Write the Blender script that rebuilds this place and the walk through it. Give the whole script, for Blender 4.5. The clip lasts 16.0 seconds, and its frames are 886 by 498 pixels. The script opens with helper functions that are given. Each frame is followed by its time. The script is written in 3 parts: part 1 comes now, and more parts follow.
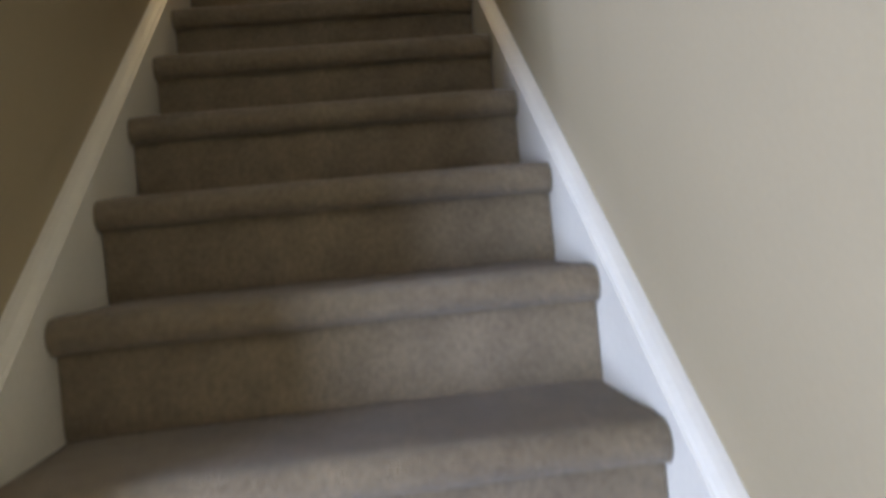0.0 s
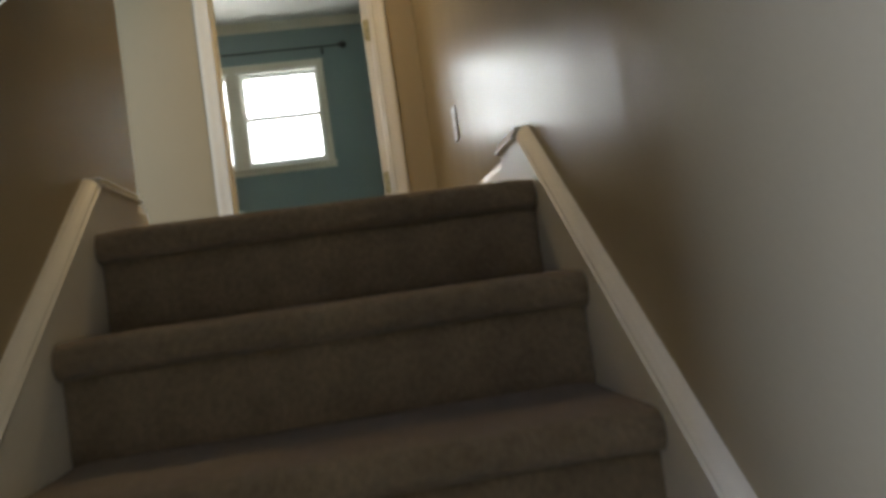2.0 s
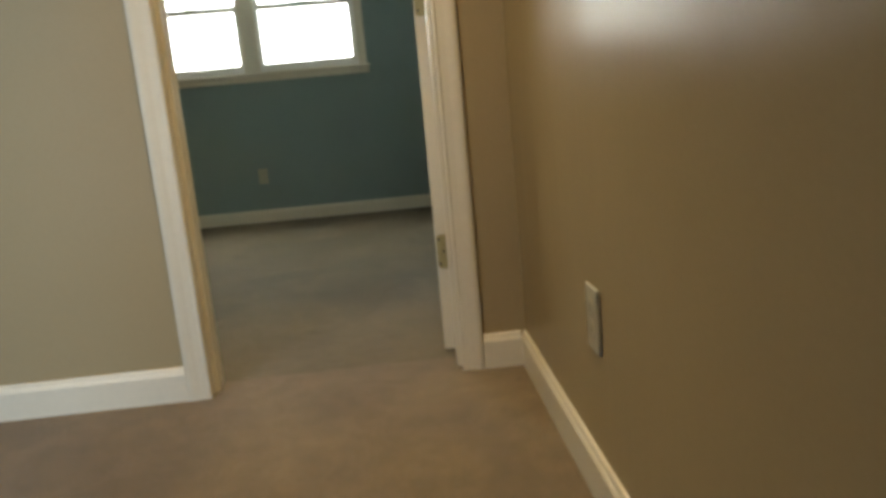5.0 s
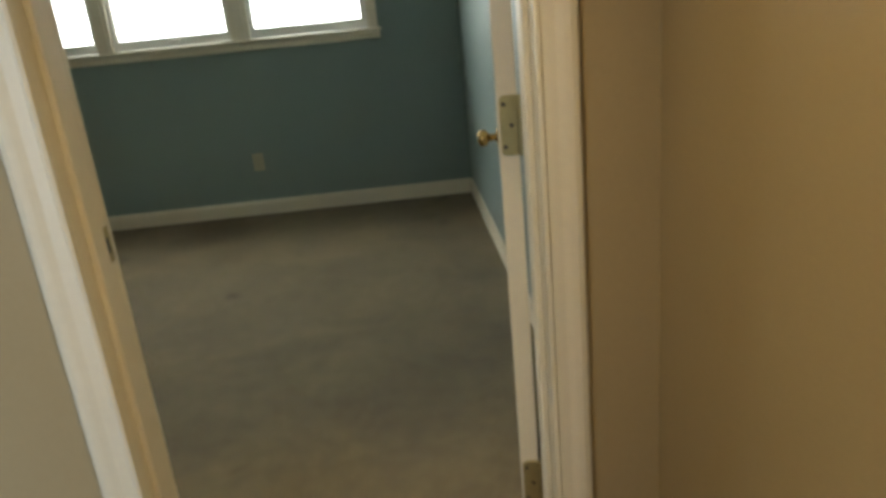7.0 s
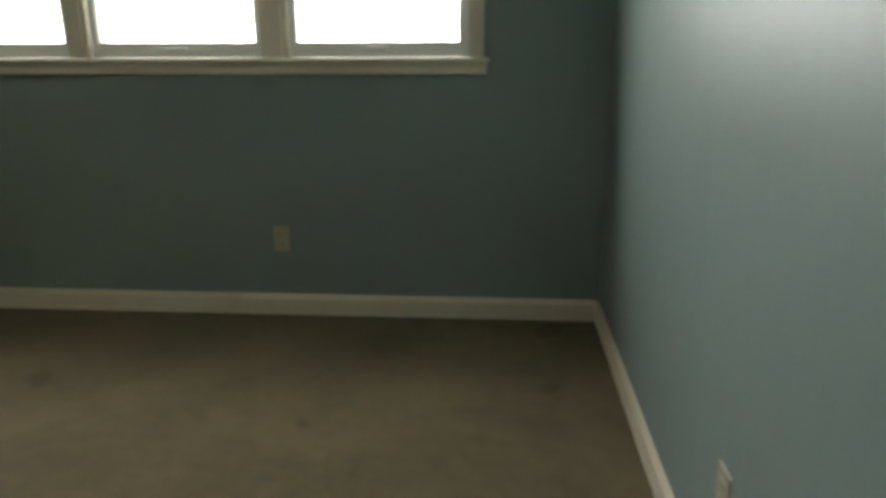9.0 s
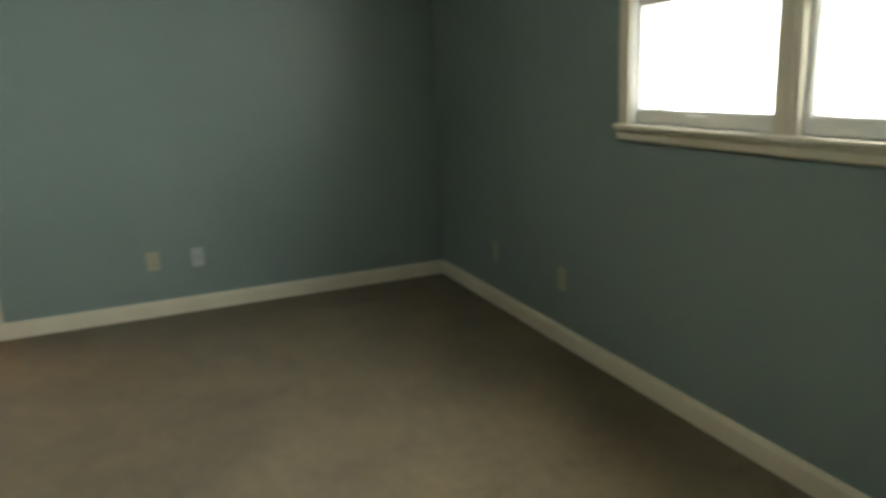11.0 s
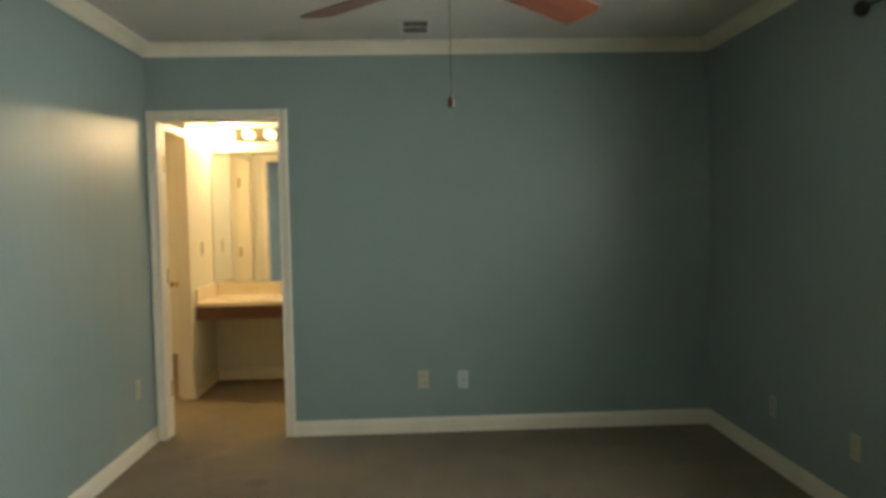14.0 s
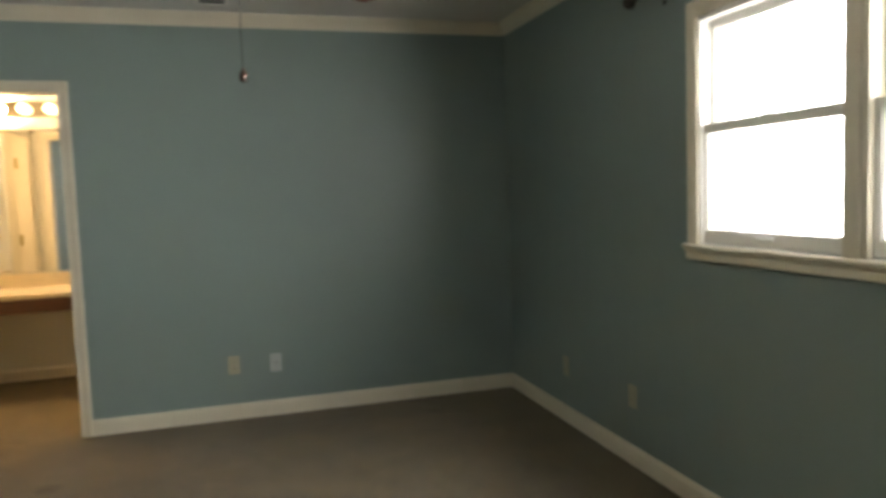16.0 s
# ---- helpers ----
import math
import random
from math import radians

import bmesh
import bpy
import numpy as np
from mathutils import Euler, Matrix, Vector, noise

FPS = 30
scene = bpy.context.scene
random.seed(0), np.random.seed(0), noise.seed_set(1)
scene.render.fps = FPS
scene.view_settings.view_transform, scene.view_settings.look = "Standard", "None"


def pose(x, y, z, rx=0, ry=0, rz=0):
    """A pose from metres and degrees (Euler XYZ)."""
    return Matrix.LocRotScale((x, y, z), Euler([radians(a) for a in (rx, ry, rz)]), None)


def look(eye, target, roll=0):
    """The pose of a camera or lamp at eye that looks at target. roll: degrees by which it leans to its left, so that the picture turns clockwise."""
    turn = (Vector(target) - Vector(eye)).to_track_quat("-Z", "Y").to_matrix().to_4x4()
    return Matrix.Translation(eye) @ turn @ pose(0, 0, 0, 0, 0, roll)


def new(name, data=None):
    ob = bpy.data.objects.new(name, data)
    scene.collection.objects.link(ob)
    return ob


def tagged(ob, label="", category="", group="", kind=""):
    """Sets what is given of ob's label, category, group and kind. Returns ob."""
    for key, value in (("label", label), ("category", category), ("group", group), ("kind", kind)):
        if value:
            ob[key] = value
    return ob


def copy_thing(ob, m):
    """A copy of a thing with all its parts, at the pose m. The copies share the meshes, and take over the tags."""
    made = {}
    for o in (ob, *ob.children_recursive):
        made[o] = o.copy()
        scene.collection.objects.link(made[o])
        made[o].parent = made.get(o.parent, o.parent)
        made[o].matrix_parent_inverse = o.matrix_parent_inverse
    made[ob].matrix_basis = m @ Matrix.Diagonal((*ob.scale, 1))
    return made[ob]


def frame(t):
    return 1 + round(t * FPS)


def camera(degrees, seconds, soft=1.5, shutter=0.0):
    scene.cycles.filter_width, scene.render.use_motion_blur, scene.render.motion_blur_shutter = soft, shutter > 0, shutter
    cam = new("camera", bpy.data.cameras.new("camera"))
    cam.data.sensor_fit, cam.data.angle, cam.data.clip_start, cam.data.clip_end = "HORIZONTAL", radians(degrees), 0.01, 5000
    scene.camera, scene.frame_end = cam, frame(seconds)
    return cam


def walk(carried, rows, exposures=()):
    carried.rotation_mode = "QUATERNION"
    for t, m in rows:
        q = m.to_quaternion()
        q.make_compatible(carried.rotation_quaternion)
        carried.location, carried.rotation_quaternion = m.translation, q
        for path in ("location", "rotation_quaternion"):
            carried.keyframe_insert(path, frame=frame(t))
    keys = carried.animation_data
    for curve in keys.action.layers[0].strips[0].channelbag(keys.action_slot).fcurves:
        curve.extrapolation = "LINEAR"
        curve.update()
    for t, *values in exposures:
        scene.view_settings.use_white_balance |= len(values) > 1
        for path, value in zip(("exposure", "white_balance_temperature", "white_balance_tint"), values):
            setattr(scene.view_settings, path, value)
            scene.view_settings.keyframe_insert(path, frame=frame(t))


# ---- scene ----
cam = camera(63.5, 16.0, soft=3.8, shutter=0.4)
PATH = [
    (0, (-0.375, -2.306, -0.893), (-0.181, -0.315, -0.917), -5.47),
    (0.5, (-0.340, -2.103, -0.703), (-0.172, -0.110, -0.680), -6.69),
    (1, (-0.363, -1.906, -0.533), (-0.159, 0.079, -0.398), -6.56),
    (1.5, (-0.375, -1.684, -0.357), (-0.148, 0.299, -0.221), -7.14),
    (2, (-0.393, -1.423, -0.184), (-0.151, 0.561, -0.088), -8.03),
    (2.5, (-0.362, -1.165, -0.020), (-0.125, 0.820, 0.035), -5.61),
    (3, (-0.374, -1.018, 0.158), (-0.152, 0.969, 0.117), -5.55),
    (3.5, (-0.367, -0.851, 0.331), (-0.159, 1.132, 0.187), -4.69),
    (4, (-0.315, -0.663, 0.457), (-0.176, 1.317, 0.206), -6.55),
    (4.9, (-0.308, -0.262, 0.682), (-0.202, 1.703, 0.325), -5.29),
    (5.7, (-0.318, 0.128, 0.922), (-0.247, 2.062, 0.418), -5.51),
    (6.5, (-0.329, 0.445, 1.131), (-0.284, 2.347, 0.512), -5.83),
    (7, (-0.383, 0.656, 1.235), (-0.306, 2.546, 0.587), -5.63),
    (7.5, (-0.418, 0.989, 1.262), (-0.317, 2.880, 0.618), -4.46),
    (8, (-0.388, 1.481, 1.237), (-0.313, 3.382, 0.620), -4.14),
    (8.2, (-0.356, 1.694, 1.206), (-0.300, 3.604, 0.616), -3.41),
    (10.3, (-0.541, 3.412, 1.310), (-1.803, 4.893, 0.847), -0.07),
    (10.5, (-0.544, 3.544, 1.343), (-2.044, 4.778, 0.868), -1.44),
    (11, (-0.492, 3.569, 1.355), (-2.294, 4.298, 0.884), -2.55),
    (11.5, (-0.408, 3.613, 1.398), (-2.321, 3.961, 0.931), -3.14),
    (12, (-0.421, 3.634, 1.418), (-2.363, 3.784, 0.962), -2.70),
    (12.5, (-0.422, 3.575, 1.399), (-2.380, 3.672, 1.003), -1.75),
    (13, (-0.410, 3.495, 1.366), (-2.388, 3.599, 1.091), -1.03),
    (13.5, (-0.414, 3.490, 1.377), (-2.405, 3.577, 1.215), -0.96),
    (14, (-0.428, 3.487, 1.391), (-2.424, 3.564, 1.302), -1.17),
    (14.5, (-0.431, 3.487, 1.390), (-2.429, 3.561, 1.328), -1.19),
    (15, (-0.417, 3.502, 1.382), (-2.412, 3.632, 1.314), -1.29),
    (15.5, (-0.406, 3.550, 1.373), (-2.380, 3.857, 1.277), -1.44),
    (16, (-0.395, 3.533, 1.379), (-2.306, 4.104, 1.222), -1.99),
]
walk(cam, [(t, look(eye, target, roll)) for t, eye, target, roll in PATH], exposures=[
    (0.0, -0.3, 6450, 12), (0.5, -0.36, 6350, 12), (1.0, -0.42, 6250, 12), (1.5, -0.55, 6150, 12), (2.0, -0.55, 6200, 11), (2.5, -0.38, 6400, 10), (3.0, -0.15, 6450, 10), (3.5, -0.38, 6500, 9),
    (4.0, -0.4, 6500, 9), (6.5, -0.6, 6450, 6), (7.0, -0.57, 6450, 6), (8.0, -0.85, 6500, 9), (10.5, -0.42, 6500, 8),
    (11.0, -0.25, 6500, 8), (11.5, -0.12, 6500, 8), (12.0, -0.03, 6500, 8), (12.5, -0.1, 6500, 8), (13.5, -0.3, 6500, 8), (14.0, -0.36, 6500, 8), (14.5, -0.38, 6500, 8),
    (15.0, -0.25, 6500, 10), (15.5, -0.24, 6550, 13), (16.0, -0.2, 6650, 17)])

# ---- plan, metres: hall floor is z = 0, the stair's right wall is x = 0 ----
CEIL = 2.50
RISE, RUN, TOP_RISER = 0.19, 0.231, -0.037
STEPS = 14
LOW = -RISE * STEPS
STAIR_L, STAIR_R = -0.857, -0.030
WALL_L = -0.887
FOYER_N = -1.66
HALL_S = 0.345
HALL_N, BED_S = 1.697, 1.812
BED_N, BED_W, BED_E = 5.399, -5.021, 0.055
DOOR_L, DOOR_R, DOOR_H = -0.879, -0.184, 2.03
BATH_D0, BATH_D1 = 1.880, 2.632
BATH_E, BATH_W = -5.141, -6.74
WIN_X0, WIN_X1, WIN_Z0, WIN_Z1 = -2.925, -0.522, 1.130, 2.055

# ---- world, sun, window light, added fill ----
world = bpy.data.worlds.new("sky")
scene.world = world
world.use_nodes = True
wn = world.node_tree.nodes
sky = wn.new("ShaderNodeTexSky")
sky.sky_type, sky.sun_disc = "NISHITA", False
sky.sun_elevation, sky.sun_rotation = radians(40), radians(180)
wn["Background"].inputs["Strength"].default_value = 0.12
world.node_tree.links.new(sky.outputs["Color"], wn["Background"].inputs["Color"])

sun_data = bpy.data.lights.new("sun", "SUN")
sun_data.energy, sun_data.angle, sun_data.color = 1.2, radians(12), (1.0, 0.95, 0.88)
sun = new("sun", sun_data)
sun.matrix_world = look((0, -30, 26), (0, 0, 0))


def area_lamp(name, eye, target, w, h, watts, color):
    d = bpy.data.lights.new(name, "AREA")
    d.shape, d.size, d.size_y, d.energy, d.color = "RECTANGLE", w, h, watts, color
    ob = new(name, d)
    ob.matrix_world = look(eye, target)
    return ob


DAY = (1.0, 0.985, 0.92)
area_lamp("bedroom_window_daylight", (-1.74, BED_N + 0.19, 1.62), (-1.74, 0.0, 1.2), 2.45, 0.90, 96, DAY)
# unseen lamp in an added bay, brightens the hall's north wall
area_lamp("south_room_daylight", (-1.74, -0.42, 1.05), (-1.60, HALL_N, 0.75), 0.90, 1.7, 60, (0.66, 0.80, 0.96))
area_lamp("foyer_window_daylight", (-4.60, -5.20, -0.95), (0.0, -4.4, -0.9), 1.85, 2.25, 1180, (0.51, 0.64, 1.0))
# weak fill from behind, added to soften the shadow edge on the steps
area_lamp("front_door_daylight", (-0.44, -6.28, -1.35), (-0.42, -1.0, -0.9), 0.75, 1.6, 10, (0.60, 0.78, 1.0))
# a recessed ceiling lamp over the stair head, and the washroom's warm ceiling lamp
can_data = bpy.data.lights.new("stair_head_ceiling_lamp", "SPOT")
can_data.energy, can_data.color, can_data.shadow_soft_size = 210, (1.0, 0.71, 0.34), 0.06
can_data.spot_size, can_data.spot_blend = radians(78), 1.0
new("stair_head_ceiling_lamp", can_data).matrix_world = look((-0.48, 1.12, CEIL - 0.03), (-0.48, 1.121, 0.0))
area_lamp("washroom_ceiling_lamp", (-6.3, 1.15, CEIL - 0.04), (-6.3, 1.151, 0.0), 0.5, 0.5, 42, (1.0, 0.63, 0.28))

# ---- materials ----


def material(name, color, rough=0.6, metal=0.0, spread=0.06, scale=3.0, grain=60.0, bump=0.1, bump_dist=0.002,
             coat=0.0, sheen=0.0, spec=0.5, rough_spread=0.08, streak=0.0):
    """A painted, woven or metal surface: colour that wanders at two scales, roughness that wanders, fine relief."""
    m = bpy.data.materials.new(name)
    m.use_nodes = True
    n, l = m.node_tree.nodes, m.node_tree.links
    b = n["Principled BSDF"]
    tc = n.new("ShaderNodeTexCoord")
    big, small = n.new("ShaderNodeTexNoise"), n.new("ShaderNodeTexNoise")
    big.inputs["Scale"].default_value, big.inputs["Detail"].default_value = scale, 4.0
    small.inputs["Scale"].default_value, small.inputs["Detail"].default_value = grain, 3.0
    for t in (big, small):
        l.new(tc.outputs["Object"], t.inputs["Vector"])
    mix = n.new("ShaderNodeMix")
    mix.data_type = "FLOAT"
    mix.inputs["Factor"].default_value = 0.4
    l.new(big.outputs["Fac"], mix.inputs["A"])
    l.new(small.outputs["Fac"], mix.inputs["B"])
    ramp = n.new("ShaderNodeValToRGB")
    ramp.color_ramp.elements[0].position, ramp.color_ramp.elements[1].position = 0.30, 0.70
    lo = [max(0.0, c * (1 - spread)) for c in color]
    hi = [min(1.0, c * (1 + spread)) for c in color]
    ramp.color_ramp.elements[0].color, ramp.color_ramp.elements[1].color = (*lo, 1), (*hi, 1)
    l.new(mix.outputs["Result"], ramp.inputs["Fac"])
    l.new(ramp.outputs["Color"], b.inputs["Base Color"])
    mr = n.new("ShaderNodeMapRange")
    mr.inputs["To Min"].default_value, mr.inputs["To Max"].default_value = max(0.02, rough - rough_spread), min(1.0, rough + rough_spread)
    l.new(big.outputs["Fac"], mr.inputs["Value"])
    l.new(mr.outputs["Result"], b.inputs["Roughness"])
    b.inputs["Metallic"].default_value = metal
    b.inputs["Specular IOR Level"].default_value = spec
    b.inputs["Coat Weight"].default_value = coat
    b.inputs["Sheen Weight"].default_value = sheen
    if bump:
        bp = n.new("ShaderNodeBump")
        bp.inputs["Strength"].default_value, bp.inputs["Distance"].default_value = bump, bump_dist
        l.new(small.outputs["Fac"], bp.inputs["Height"])
        l.new(bp.outputs["Normal"], b.inputs["Normal"])
    if streak:
        # roller marks: long upright unevenness that breaks up reflections
        mp, tex, bs = n.new("ShaderNodeMapping"), n.new("ShaderNodeTexNoise"), n.new("ShaderNodeBump")
        mp.inputs["Scale"].default_value = (7.0, 7.0, 1.1)
        tex.inputs["Scale"].default_value, tex.inputs["Detail"].default_value = 1.0, 3.0
        bs.inputs["Strength"].default_value, bs.inputs["Distance"].default_value = streak, 0.012
        l.new(tc.outputs["Object"], mp.inputs["Vector"])
        l.new(mp.outputs["Vector"], tex.inputs["Vector"])
        l.new(tex.outputs["Fac"], bs.inputs["Height"])
        if bump:
            l.new(bp.outputs["Normal"], bs.inputs["Normal"])
        l.new(bs.outputs["Normal"], b.inputs["Normal"])
    return m


def wood_material(name, dark, light, rough=0.35, axis=0, coat=0.0):
    m = material(name, light, rough, bump=0.05, coat=coat)
    n, l = m.node_tree.nodes, m.node_tree.links
    b = n["Principled BSDF"]
    tc, mp, tex, ramp = n.new("ShaderNodeTexCoord"), n.new("ShaderNodeMapping"), n.new("ShaderNodeTexNoise"), n.new("ShaderNodeValToRGB")
    s = [28.0, 28.0, 28.0]
    s[axis] = 1.6
    mp.inputs["Scale"].default_value = s
    tex.inputs["Scale"].default_value, tex.inputs["Detail"].default_value, tex.inputs["Distortion"].default_value = 1.0, 6.0, 0.6
    ramp.color_ramp.elements[0].position, ramp.color_ramp.elements[1].position = 0.32, 0.68
    ramp.color_ramp.elements[0].color, ramp.color_ramp.elements[1].color = (*dark, 1), (*light, 1)
    l.new(tc.outputs["Object"], mp.inputs["Vector"])
    l.new(mp.outputs["Vector"], tex.inputs["Vector"])
    l.new(tex.outputs["Fac"], ramp.inputs["Fac"])
    l.new(ramp.outputs["Color"], b.inputs["Base Color"])
    return m


def carpet_material(name, color, warm):
    """Cut pile: fibre relief, trodden patches where the pile leans another way, a few old spots."""
    m = material(name, color, 0.95, spread=0.20, scale=1.1, grain=330.0, bump=0.9, bump_dist=0.006, sheen=0.2, spec=0.08, rough_spread=0.03)
    n, l = m.node_tree.nodes, m.node_tree.links
    b = n["Principled BSDF"]
    tc = n.new("ShaderNodeTexCoord")
    last = b.inputs["Base Color"].links[0].from_socket
    layers = ((2.6, 3.0, 0.5, 0.36, 0.64, (0.84, 0.83, 0.84), (1.10, 1.09, 1.06)),
              (17.0, 4.0, 0.3, 0.34, 0.66, (0.89, 0.885, 0.88), (1.08, 1.075, 1.07)),
              (95.0, 2.0, 0.0, 0.30, 0.70, (0.84, 0.84, 0.84), (1.12, 1.12, 1.12)),
              (3.7, 1.0, 0.0, 0.235, 0.275, warm, (1.0, 1.0, 1.0)))
    for scale, detail, warp, p0, p1, lo, hi in layers:
        t, rp, mx = n.new("ShaderNodeTexNoise"), n.new("ShaderNodeValToRGB"), n.new("ShaderNodeMix")
        t.inputs["Scale"].default_value, t.inputs["Detail"].default_value, t.inputs["Distortion"].default_value = scale, detail, warp
        l.new(tc.outputs["Object"], t.inputs["Vector"])
        rp.color_ramp.elements[0].position, rp.color_ramp.elements[1].position = p0, p1
        rp.color_ramp.elements[0].color, rp.color_ramp.elements[1].color = (*lo, 1), (*hi, 1)
        l.new(t.outputs["Fac"], rp.inputs["Fac"])
        mx.data_type, mx.blend_type = "RGBA", "MULTIPLY"
        mx.inputs["Factor"].default_value = 1.0
        l.new(last, mx.inputs["A"])
        l.new(rp.outputs["Color"], mx.inputs["B"])
        last = mx.outputs["Result"]
    l.new(last, b.inputs["Base Color"])
    return m


def glow_material(name, color, strength):
    m = bpy.data.materials.new(name)
    m.use_nodes = True
    b = m.node_tree.nodes["Principled BSDF"]
    b.inputs["Base Color"].default_value = (*color, 1)
    b.inputs["Emission Color"].default_value = (*color, 1)
    b.inputs["Emission Strength"].default_value = strength
    return m


M_TAN = material("tan_satin_paint", (0.338, 0.268, 0.158), 0.23, spec=0.029, streak=0.30, spread=0.05, scale=1.4, grain=130.0, bump=0.10, bump_dist=0.0012, rough_spread=0.05)
M_BLUE = material("blue_grey_satin_paint", (0.207, 0.268, 0.256), 0.40, spec=0.4, streak=0.25, spread=0.06, scale=1.3, grain=130.0, bump=0.10, bump_dist=0.0012, rough_spread=0.05)
M_BATHWALL = material("pale_cream_paint", (0.62, 0.60, 0.50), 0.45, spread=0.05, scale=1.3, grain=120.0, bump=0.08, bump_dist=0.001)
M_CEIL = material("flat_white_ceiling_paint", (0.62, 0.60, 0.56), 0.85, spread=0.05, scale=2.0, grain=90.0, bump=0.25, bump_dist=0.002)
M_TRIM = material("cream_white_semigloss_trim", (0.65, 0.60, 0.48), 0.42, spread=0.05, scale=4.0, grain=80.0, bump=0.05, bump_dist=0.001)
M_VINYL = material("white_window_vinyl", (0.78, 0.77, 0.73), 0.35, spread=0.03, scale=6.0, grain=90.0, bump=0.03, bump_dist=0.001)
# one carpet in two tones; the stair and hall copy has stronger light coloured in
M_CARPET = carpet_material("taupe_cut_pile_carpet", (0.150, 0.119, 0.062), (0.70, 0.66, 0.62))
M_LITCARPET = carpet_material("taupe_carpet_lit_tone", (0.206, 0.158, 0.096), (0.74, 0.70, 0.66))
M_BRASS = material("tarnished_brass", (0.46, 0.31, 0.11), 0.22, metal=1.0, spread=0.15, scale=18.0, grain=90.0, bump=0.05, bump_dist=0.0005)
M_OLDBRASS = material("dull_brass_hinge", (0.40, 0.34, 0.17), 0.45, metal=1.0, spread=0.18, scale=25.0, grain=120.0, bump=0.08, bump_dist=0.0005)
M_BLACK = material("black_iron", (0.018, 0.016, 0.015), 0.45, spread=0.2, scale=20.0, bump=0.05)
M_PLATE = material("ivory_plastic_plate", (0.40, 0.37, 0.27), 0.35, spread=0.03, scale=12.0, bump=0.02)
M_PLATEW = material("white_plastic_plate", (0.42, 0.45, 0.46), 0.35, spread=0.03, scale=12.0, bump=0.02)
M_SLOT = material("dark_slot", (0.03, 0.028, 0.025), 0.6, spread=0.1, bump=0.0)
M_CHERRY = wood_material("cherry_fan_blade_wood", (0.11, 0.032, 0.017), (0.205, 0.070, 0.036), 0.38, axis=0, coat=0.1)
M_RAIL = wood_material("dark_stained_rail_wood", (0.030, 0.016, 0.010), (0.075, 0.040, 0.024), 0.30, axis=1, coat=0.2)
M_VANITY = wood_material("dark_oak_vanity_wood", (0.055, 0.022, 0.010), (0.13, 0.054, 0.024), 0.40, axis=1)
M_COUNTER = material("cream_cultured_marble", (0.72, 0.63, 0.46), 0.22, spread=0.06, scale=5.0, grain=30.0, bump=0.0)
M_FANMETAL = material("antique_brass_fan_metal", (0.30, 0.23, 0.13), 0.35, metal=1.0, spread=0.15, scale=14.0, bump=0.03)
M_CHROME = material("polished_light_bar", (0.62, 0.58, 0.50), 0.12, metal=1.0, spread=0.05, scale=10.0, bump=0.0, rough_spread=0.03)
M_VENT = material("white_steel_register", (0.68, 0.66, 0.60), 0.4, spread=0.05, bump=0.03)
M_BULB = glow_material("lit_globe_bulb", (1.0, 0.70, 0.36), 560.0)
M_DULLBULB = glow_material("dim_globe_bulb", (1.0, 0.78, 0.47), 9.0)
M_SKYGLOW = glow_material("white_overcast_distance", (0.93, 0.96, 1.0), 3.2)
M_GROUND = material("pale_dry_lawn", (0.20, 0.21, 0.12), 0.9, spread=0.3, scale=0.3, grain=4.0, bump=0.4, bump_dist=0.05)
M_MIRROR = material("silvered_mirror", (0.86, 0.88, 0.86), 0.02, metal=1.0, spread=0.0, bump=0.0, rough_spread=0.005)

M_GLASS = bpy.data.materials.new("window_glass")
M_GLASS.use_nodes = True
_g = M_GLASS.node_tree.nodes["Principled BSDF"]
_g.inputs["Transmission Weight"].default_value, _g.inputs["Roughness"].default_value, _g.inputs["IOR"].default_value = 1.0, 0.0, 1.02
_g.inputs["Base Color"].default_value = (0.97, 0.99, 0.98, 1)

# ---- mesh helpers ----


def box(bm, x0, x1, y0, y1, z0, z1, m=None):
    """A closed box between the given planes; m moves it."""
    vs = [bm.verts.new((x, y, z)) for z in (z0, z1) for y in (y0, y1) for x in (x0, x1)]
    for f in ((0, 2, 3, 1), (4, 5, 7, 6), (0, 1, 5, 4), (2, 6, 7, 3), (0, 4, 6, 2), (1, 3, 7, 5)):
        bm.faces.new([vs[i] for i in f])
    if m is not None:
        bmesh.ops.transform(bm, matrix=m, verts=vs)
    return vs


def bevelled(x0, x1, y0, y1, z0, z1, r=0.003, seg=2):
    bm = bmesh.new()
    box(bm, x0, x1, y0, y1, z0, z1)
    r = min(r, 0.45 * min(x1 - x0, y1 - y0, z1 - z0))
    bmesh.ops.bevel(bm, geom=bm.edges[:], offset=r, segments=seg, profile=0.5, affect="EDGES")
    return bm


def prism(profile, a, b, place):
    """A closed profile of (u, v) swept from a to b; place(u, v, s) gives the point."""
    bm = bmesh.new()
    n = len(profile)
    ends = [[bm.verts.new(place(u, v, s)) for u, v in profile] for s in (a, b)]
    for i in range(n):
        bm.faces.new((ends[0][i], ends[0][(i + 1) % n], ends[1][(i + 1) % n], ends[1][i]))
    bm.faces.new(ends[0])
    bm.faces.new(ends[1][::-1])
    bmesh.ops.recalc_face_normals(bm, faces=bm.faces[:])
    return bm


